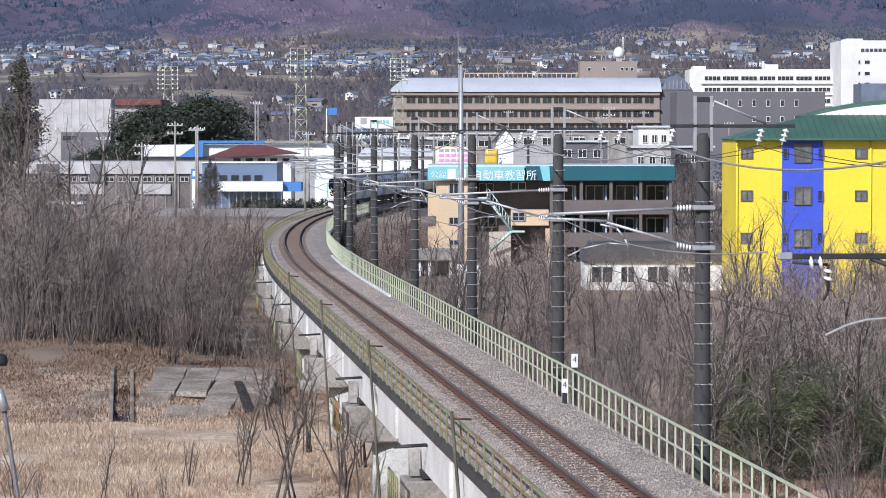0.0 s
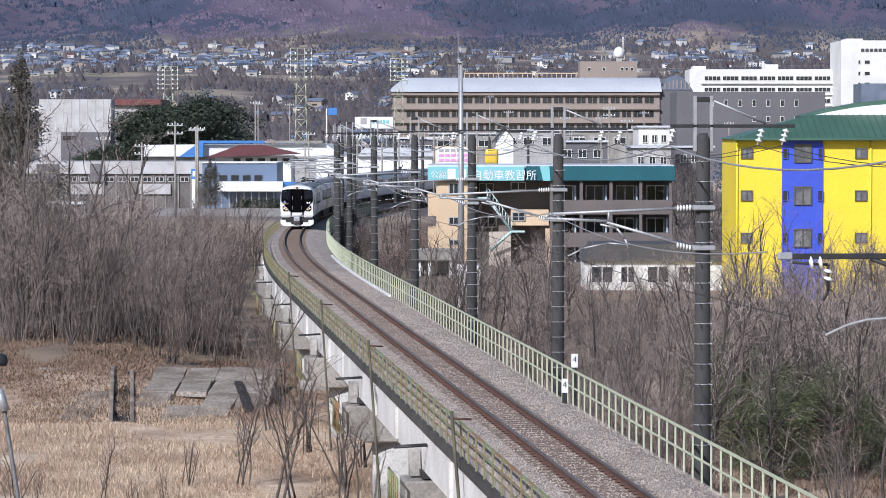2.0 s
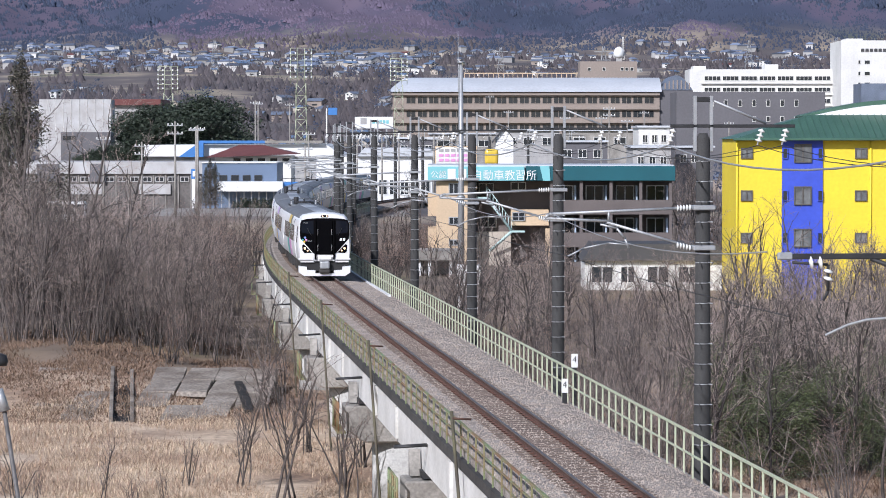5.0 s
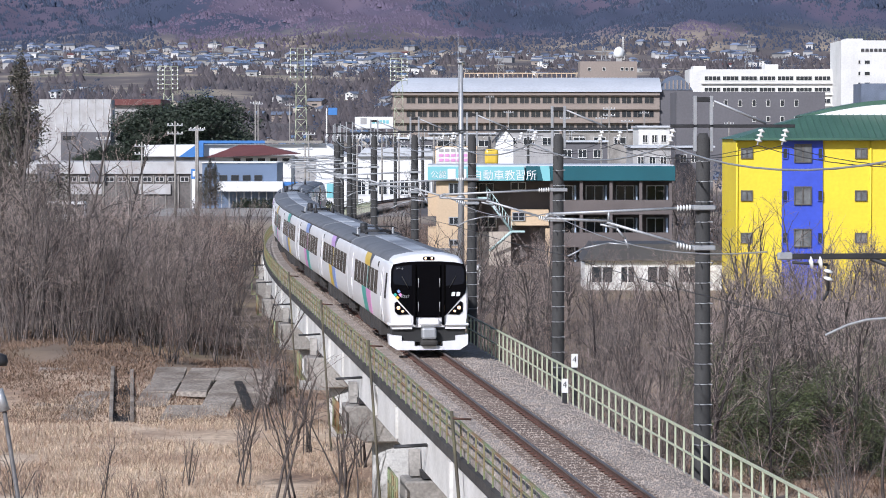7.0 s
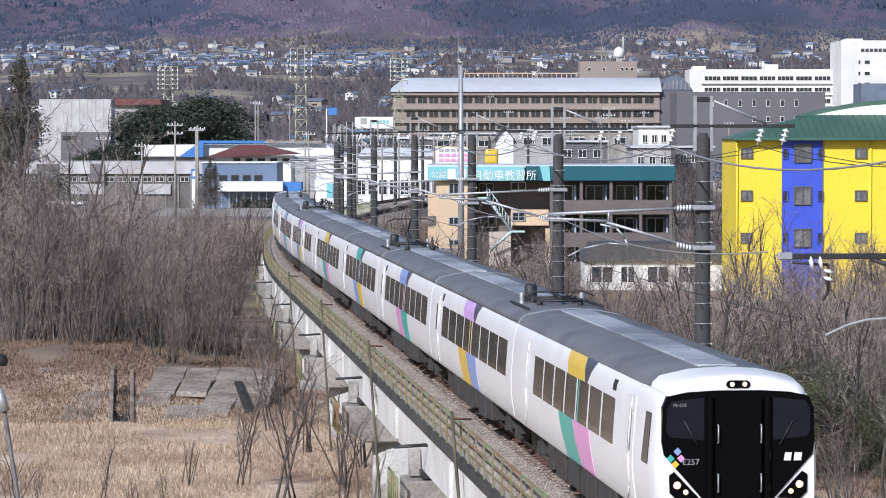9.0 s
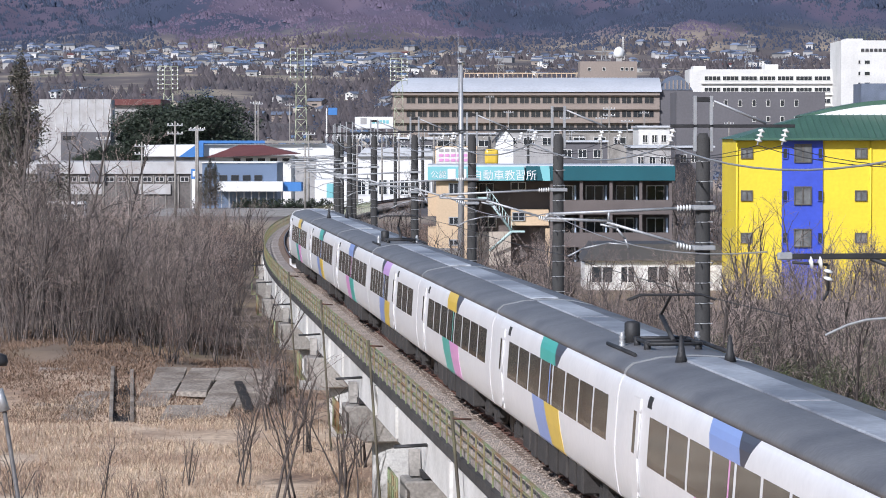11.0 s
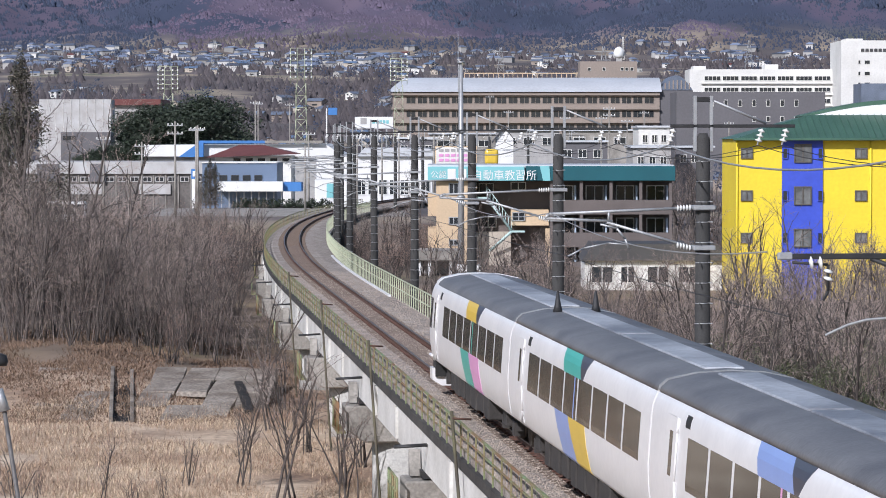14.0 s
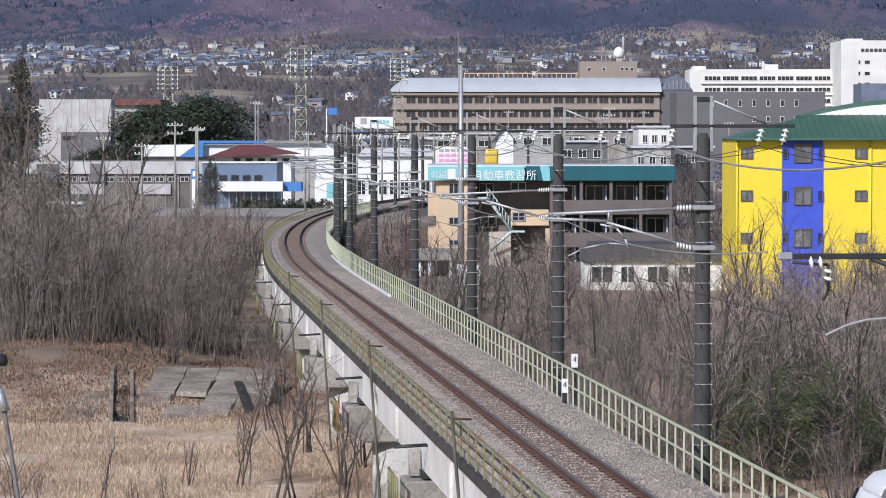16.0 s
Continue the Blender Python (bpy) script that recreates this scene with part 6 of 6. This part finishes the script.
def build_thicket(name, label, n, area, material, seed, h):
    """Fine upright stems and side twigs that fill the woods between the trees."""
    rnd = random.Random(seed)
    st = Sticks()
    for _ in range(n):
        x, y = area(rnd)
        p = Vector((x, y, ground_z(x, y) - 0.1))
        k = h * rnd.uniform(0.45, 1.1)
        d = Vector((rnd.gauss(0, 0.3), rnd.gauss(0, 0.3), 1)).normalized()
        r = 0.006 + 0.0026 * k
        q = p + d * k * 0.55
        e = (d + Vector((rnd.gauss(0, 0.35), rnd.gauss(0, 0.35), 0))).normalized()
        st.add(p, q, r, r * 0.7)
        st.add(q, q + e * k * 0.45, r * 0.7, 0.003)
        for _k in range(6):
            a = p + d * k * rnd.uniform(0.3, 0.55) if rnd.random() < 0.5 else q + e * k * rnd.uniform(0, 0.35)
            b = Vector((rnd.gauss(0, 0.8), rnd.gauss(0, 0.8), rnd.uniform(0.0, 1.0))).normalized()
            st.add(a, a + b * k * rnd.uniform(0.12, 0.3), r * 0.45, 0.003)
    o = new(name, st.mesh(name, material))
    tagged(o, label, "thicket", kind="stuff")


def bank_area(rnd):
    y = 176 + 75 * rnd.random() ** 1.4
    return rnd.uniform(-0.146 * y, track_x(y) - 4.5), y


def trackside_area(rnd):
    while True:
        y = 100 + 120 * rnd.random()
        a = track_x(y) + 4.5
        x = a + (0.15 * y - a) * rnd.random()
        if x < 0.082 * y or y > 138 or rnd.random() < 0.06:
            return x, y


build_thicket("bank_thicket", "fine grey leafless stems and twigs on the bank", 1100, bank_area, M_THICKET, 51, 4.6)
build_thicket("trackside_thicket", "fine grey leafless stems and twigs beyond the railing", 1900, trackside_area, M_THICKET, 52, 4.4)


def leaf_cloud(rnd, centre, radii, n, size, verts, faces, droop=0.0):
    for _ in range(n):
        while True:
            p = Vector((rnd.uniform(-1, 1), rnd.uniform(-1, 1), rnd.uniform(-1, 1)))
            if 0.35 < p.length < 1.0:
                break
        c = Vector((centre[0] + p.x * radii[0], centre[1] + p.y * radii[1], centre[2] + p.z * radii[2]))
        u = Vector((rnd.gauss(0, 1), rnd.gauss(0, 1), rnd.gauss(0, 0.6) - droop)).normalized()
        w = u.cross(Vector((rnd.gauss(0, 1), rnd.gauss(0, 1), rnd.gauss(0, 1)))).normalized()
        s = size * rnd.uniform(0.6, 1.4)
        j = len(verts)
        verts += [tuple(c - u * s), tuple(c + w * s * 0.35), tuple(c + u * s), tuple(c - w * s * 0.35)]
        faces.append((j, j + 1, j + 2, j + 3))


def evergreen(name, label, seed, height, width, n, size, material, clumps, trunk=True, cone=False):
    rnd = random.Random(seed)
    t = thing(name, label, "tree" if trunk else "bush")
    wood = Sticks()
    wood.add(Vector((0, 0, -0.4)), Vector((0, 0, height * (0.95 if cone else 0.6))), height * 0.02 + 0.04, 0.03, 7)
    verts, faces = [], []
    for i in range(clumps):
        a, h = rnd.uniform(0, math.tau), rnd.random()
        if cone:
            reach = width * (1 - h) * rnd.uniform(0.5, 1.0)
            z = height * (0.12 + 0.88 * h)
            rad = (width * 0.28 * (1.15 - h), width * 0.28 * (1.15 - h), height * 0.05)
        else:
            reach = width * math.sqrt(max(0.02, 1 - (2 * h - 1) ** 2)) * rnd.uniform(0.3, 0.95)
            z = height * ((0.3 if trunk else 0.08) + (0.62 if trunk else 0.85) * h)
            rad = (width * 0.3, width * 0.3, height * 0.11)
        c = (math.cos(a) * reach, math.sin(a) * reach, z)
        wood.add(Vector((0, 0, min(z * 0.75, height * 0.6))), Vector(c), 0.05 + height * 0.003, 0.015, 4)
        leaf_cloud(rnd, c, rad, n // clumps, size, verts, faces, 0.3 if cone else 0.0)
    o = new("trunk", wood.mesh("trunk", M_BARK))
    o.parent = t
    bulk("crown", verts, faces, material, t)
    return t


M_LARCH = island(mat("thin brownish conifer foliage", (0.075, 0.07, 0.05), 0.8, var=0.3, scale=0.8, fine=5, bump=0.0), 0.5)


def build_evergreens():
    rnd = random.Random(3)
    bush = evergreen("evergreen_bush", "dense dark green leafy thicket bush", 11, 5.0, 2.4, 11000, 0.05, M_LEAF, 44, False)
    spots = [(12.0, 124), (14.3, 125), (16.2, 123), (18.0, 126), (13.2, 130), (15.5, 132), (17.4, 134), (11.6, 131), (19.2, 129), (12.6, 136), (14.4, 138), (16.6, 137), (18.6, 139), (20.0, 135), (15.2, 120), (17.6, 118), (12.9, 119)]
    for i, (x, y) in enumerate(spots):
        m = pose(x, y, ground_z(x, y) - 0.1, 0, 0, 73 * i)
        o = bush if i == 0 else copy_thing(bush, m)
        o.matrix_basis = m
        k = rnd.uniform(0.7, 1.05)
        o.scale = (k, k, k)
        tagged(o, group="trackside bushes")
    oak = evergreen("evergreen_tree", "broad dark evergreen tree", 12, 17, 8.0, 15000, 0.3, M_CONIFER, 60)
    spots = [(-41.60, 545, 1.12), (-47.47, 560, 1.05), (-51.60, 545, 1.02), (-56.37, 570, 0.85), (-40.68, 570, 0.85), (-58.90, 545, 0.6), (-60.34, 540, 0.55),
             (-62.24, 535, 0.5)]
    for i, (x, y, k) in enumerate(spots):
        m = pose(x, y, ground_z(x, y) - 0.2, 0, 0, 51 * i)
        o = oak if i == 0 else copy_thing(oak, m)
        o.matrix_basis = m
        o.scale = (k, k, k)
        tagged(o, group="evergreen trees")
    fir = evergreen("conifer", "dark green narrow conifer tree", 13, 17, 6.0, 7000, 0.13, M_LARCH, 130, True, True)
    spots = [(-29.51, 215, 1.02), (-31.53, 222, 0.8), (-27.67, 366, 0.36), (-27.29, 369, 0.33), (-28.59, 371, 0.3), (-28.58, 660, 0.75), (-26.31, 670, 0.7), (125.67, 850, 0.9)]
    for i, (x, y, k) in enumerate(spots):
        m = pose(x, y, ground_z(x, y) - 0.2, 0, 0, 51 * i)
        o = fir if i == 0 else copy_thing(fir, m)
        o.matrix_basis = m
        o.scale = (k, k, k)
        tagged(o, group="conifers")
    hedge = evergreen("hedge_bush", "clipped dark green hedge bush", 14, 2.6, 1.5, 1600, 0.12, M_CONIFER, 20, False)
    for i in range(9):
        x = -24.82 + i * 1.25
        m = pose(x, 380 + 0.3 * (i % 2), ground_z(x, 380) - 0.1 + 1.0, 0, 0, 40 * i)
        o = hedge if i == 0 else copy_thing(hedge, m)
        o.matrix_basis = m
        tagged(o, group="hedge")


build_evergreens()


def blades(name, label, n, xr, yr, height, width, material, seed, tuft=6):
    rnd = random.Random(seed)
    verts, faces = [], []
    for _ in range(n):
        y = rnd.uniform(*yr)
        x = rnd.uniform(xr[0] * y / 130, xr[1] * y / 130)
        if noise.noise((x * 0.25, y * 0.12, 5.0)) < -0.3:
            continue
        if abs(x - track_x(y)) < 1.5:
            continue
        if 145.5 < y < 162 and -26 < x < -8.5 and rnd.random() < (0.4 if x > -20 else 0.15):
            continue
        z = ground_z(x, y) - 0.03
        h0 = height * (0.5 + 0.9 * abs(noise.noise((x * 0.4, y * 0.2, 2.0))) + rnd.uniform(0, 0.3))
        for _k in range(tuft):
            a = rnd.uniform(0, math.tau)
            o = Vector((x + rnd.gauss(0, 0.4), y + rnd.gauss(0, 0.5), z))
            lean = Vector((math.cos(a), math.sin(a), 0)) * rnd.uniform(0.2, 1.3) * h0
            s = Vector((-math.sin(a), math.cos(a), 0)) * width
            j = len(verts)
            verts += [tuple(o - s), tuple(o + s), tuple(o + lean + Vector((0, 0, h0 * rnd.uniform(0.5, 1.0))))]
            faces.append((j, j + 1, j + 2))
    tagged(bulk(name, verts, faces, material), label, "grass", kind="stuff")


blades("dry_grass", "pale dry winter grass on the meadow", 17000, (-20.5, -1.0), (96, 152), 0.33, 0.013, M_GRASS, 21)
blades("dead_weeds", "tall reddish dead weeds in the meadow", 1500, (-20.5, -2.0), (98, 160), 0.75, 0.012, M_WEED, 24, 5)
blades("leaf_litter", "brown fallen stalks and leaf litter", 13000, (-20.5, -5), (144, 186), 0.24, 0.03, M_LITTER, 22)
blades("undergrowth", "brown dead undergrowth below the trees", 7000, (2.5, 21), (84, 150), 0.45, 0.025, M_LITTER, 23)


# ---- far town, woods and hills ----
def build_town():
    rnd = random.Random(9)
    kinds = []
    for w, l, h, rise, wall, roof, lab in ((9, 11, 4.4, 2.0, M_WALL_G, M_SLATE, "pale grey house with a blue-grey tile roof"), (8, 9, 4.2, 1.8, M_STUCCO, M_SLATE, "beige house with a blue-grey roof"),
                                           (10, 12, 4.6, 1.8, M_STUCCO, M_ROOF_BLUE, "beige house with a faded blue roof"), (8, 10, 3.2, 1.6, M_WALL_W, M_MAROON, "low white house with a maroon roof"),
                                           (14, 9, 4.5, 0.8, M_WALL_W, M_PALE_ROOF, "white shed with a pale metal roof"), (9, 10, 4.2, 1.9, M_TAN, M_SLATE, "brown house with a dark tile roof"),
                                           (8, 8, 5.0, 1.5, M_WALL_W, M_SLATE, "bright white two-storey house"), (11, 9, 3.4, 1.4, M_WALL_G, M_ROOF_BLUE, "grey shed with a weathered blue roof")):
        kinds.append([w, l, h, rise, wall, roof, lab, None])
    spots = []
    for i in range(205):
        d = rnd.uniform(2050, 2660)
        spots.append((rnd.uniform(-0.151, 0.15) * d, d) if rnd.random() < 0.4 else (rnd.uniform(-0.151, 0.0) * d, d))
    for i in range(92):
        d = rnd.uniform(620, 1800)
        spots.append((rnd.choice((rnd.uniform(-0.144, -0.015), rnd.uniform(-0.144, -0.015), rnd.uniform(0.02, 0.144))) * d, d))
    for x, d in spots:
        if 780 < d < 930 and x > -0.025 * d:
            continue
        k = rnd.randrange(len(kinds))
        w, l, h, rise, wall, roof, lab, made = kinds[k]
        turn = rnd.choice((0, 90, 35, -40, 70)) + rnd.uniform(-10, 10)
        if made is None:
            kinds[k][7] = gable_house("house", lab, x, d, w, l, h, rise, wall, roof, turn, "town houses")
        else:
            o = copy_thing(made, pose(x, d, ground_z(x, d), 0, 0, turn))
            k = rnd.uniform(0.6, 0.85)
            o.scale = (k, k, k * 0.85)


build_town()


def far_trees(name, label, n, dr, bearing, h, tris, size, material, seed, keep=lambda x, y: True, cone=False):
    rnd = np.random.default_rng(seed)
    verts, faces = [], []
    for _ in range(n):
        d = math.sqrt(rnd.uniform(dr[0] ** 2, dr[1] ** 2))
        x = rnd.uniform(*bearing) * d
        if not keep(x, d):
            continue
        z = ground_z(x, d)
        hh = h * rnd.uniform(0.6, 1.25)
        u = rnd.normal(0, 1, (tris, 3))
        u /= np.linalg.norm(u, axis=1)[:, None]
        u *= rnd.uniform(0.45, 1, (tris, 1))
        if cone:
            t = (u[:, 2:3] + 1) / 2
            u[:, :2] *= (1.15 - t)
        c = u * np.array((hh * 0.34, hh * 0.34, hh * 0.46)) + np.array((x, d, z + hh * 0.5))
        e = rnd.normal(0, size * hh / h, (tris, 3, 3)) * np.array((1, 0.4, 1))
        j = len(verts)
        verts += [tuple(p) for p in (c[:, None, :] + e).reshape(-1, 3)]
        faces += [(j + 3 * i, j + 3 * i + 1, j + 3 * i + 2) for i in range(tris)]
    tagged(bulk(name, verts, faces, material), label, "trees", kind="stuff")


def conifer_slope(x, y):
    """Where the mountain carries conifers: most of one flank, and the foot of the rest."""
    w = noise.noise((x * 0.0035, y * 0.0021, 3.0)) + 0.4 * noise.noise((x * 0.012, y * 0.006, 8.0))
    up = (y - 2680) / 900
    if x < -0.042 * y:
        return w > -0.12
    return up < 0.2 + 0.5 * w if x < 0.03 * y else up < 0.42 + 0.7 * w


def far_crowns(name, label, n, dr, bearing, h, wide, material, seed, keep, lift=-0.05):
    """Soft rounded crowns of a distant forest."""
    rnd = np.random.default_rng(seed)
    ball = np.array(((1, 0, -1), (0.3, 0.95, -0.6), (-0.8, 0.6, -0.6), (-0.8, -0.6, -1.4), (0.3, -0.95, -1.4), (0, 0, 0.75)))
    tri = np.array(((0, 1, 5), (1, 2, 5), (2, 3, 5), (3, 4, 5), (4, 0, 5)))
    verts, faces = [], []
    for _ in range(n):
        d = math.sqrt(rnd.uniform(dr[0] ** 2, dr[1] ** 2))
        x = rnd.uniform(*bearing) * d
        if not keep(x, d):
            continue
        hh = h * rnd.uniform(0.55, 1.3)
        c = ball * rnd.uniform(0.7, 1.25, (len(ball), 1)) * np.array((hh * wide, hh * wide, hh * 0.7)) + np.array((x, d, ground_z(x, d) + hh * lift))
        faces.append(tri + len(verts) * len(ball))
        verts.append(c)
    ob = bulk(name, np.concatenate(verts).tolist(), np.concatenate(faces).tolist(), material, smooth=True)
    tagged(ob, label, "trees", kind="stuff")


# far woods: bluish haze is mixed into the base colours
M_HAZE_BARE = island(mat("distant bare woods with haze tint", (0.125, 0.098, 0.142), 0.95, var=0.2, scale=0.01, fine=0.1, bump=0.0, tint=(0.095, 0.078, 0.122)), 0.1)
M_HAZE_FIR = island(mat("distant conifer woods with haze tint", (0.046, 0.06, 0.098), 0.95, var=0.25, scale=0.01, fine=0.1, bump=0.0, tint=(0.035, 0.047, 0.083)), 0.18)


def grove(limit, scale, off):
    return lambda x, y: noise.noise((x * scale, y * scale * 0.6, off)) > limit


M_PLAIN_BARE = island(mat("bare woods on the plain", (0.1, 0.084, 0.086), 0.95, var=0.25, scale=0.02, fine=0.2, bump=0.0, tint=(0.062, 0.056, 0.064)), 0.25)


def far_roofs(n):
    """The rows of houses too far off to pick apart: walls and roofs, each one mesh."""
    rnd = random.Random(61)
    wv, wf, rv, rf = [], [], [], []
    for _ in range(n):
        d = rnd.uniform(2150, 2690)
        x = d * (rnd.uniform(-0.152, 0.0) if rnd.random() < 0.62 else rnd.uniform(0.0, 0.152))
        if x > 0 and d < 2450:
            continue
        g, a = ground_z(x, d), rnd.uniform(-0.6, 0.6)
        w, l, h, r = rnd.uniform(2.6, 5.5), rnd.uniform(2.5, 4.0), rnd.uniform(2.5, 4.6), rnd.uniform(1.0, 1.9)
        c, q = math.cos(a), math.sin(a)
        at_ = lambda u, v, z: (x + u * c - v * q, d + u * q + v * c, g + z)
        j = len(wv)
        wv += [at_(u, v, z) for z in (-1, h) for u, v in ((-w, -l), (w, -l), (w, l), (-w, l))]
        wf += [(j, j + 1, j + 5, j + 4), (j + 1, j + 2, j + 6, j + 5), (j + 2, j + 3, j + 7, j + 6), (j + 3, j, j + 4, j + 7)]
        j = len(rv)
        e = 0.5
        rv += [at_(-w - e, -l - e, h - 0.1), at_(w + e, -l - e, h - 0.1), at_(w + e, l + e, h - 0.1), at_(-w - e, l + e, h - 0.1), at_(-w * 0.6, 0, h + r), at_(w * 0.6, 0, h + r)]
        rf += [(j, j + 1, j + 5, j + 4), (j + 1, j + 2, j + 5), (j + 2, j + 3, j + 4, j + 5), (j + 3, j, j + 4)]
    tagged(bulk("far_house_walls", wv, wf, island(mat("far house walls", (0.42, 0.41, 0.4), 0.8, var=0.1), 0.5)), "pale walls of distant village houses", "houses", kind="stuff")
    tagged(bulk("far_house_roofs", rv, rf, island(mat("far house roofs", (0.15, 0.18, 0.25), 0.6, var=0.1), 0.6)), "blue-grey roofs of distant village houses", "roofs", kind="stuff")


far_roofs(470)
far_crowns("plain_woods", "leafless brown woods on the plain", 13000, (480, 2720), (-0.155, 0.155), 5.0, 0.5, M_PLAIN_BARE, 31, grove(-0.02, 0.012, 1.0), 0.5)
far_trees("plain_twigs", "loose leafless crowns on the plain", 3600, (480, 2400), (-0.155, 0.155), 8, 40, 0.22, M_PLAIN_BARE, 35, grove(-0.08, 0.012, 1.0))
far_trees("plain_evergreens", "dark evergreen groves on the plain, tinted with haze", 1500, (620, 2750), (-0.155, 0.155), 8, 60, 0.4, M_HAZE_FIR, 32, grove(0.12, 0.01, 7.0))
far_crowns("hill_conifers", "dark conifer forest on the mountain, tinted with haze", 52000, (2670, 3500), (-0.159, 0.159), 4.4, 0.62, M_HAZE_FIR, 33, conifer_slope)
far_crowns("hill_bare_woods", "purplish leafless forest on the mountain, tinted with haze", 52000, (2670, 3500), (-0.159, 0.159), 3.2, 0.9, M_HAZE_BARE, 34, lambda x, y: not conifer_slope(x, y))
build_marker(26.5, 2.42, 0.0, 0.6)
build_marker(28.5, 3.0, 0.6, 3.2)


motions()
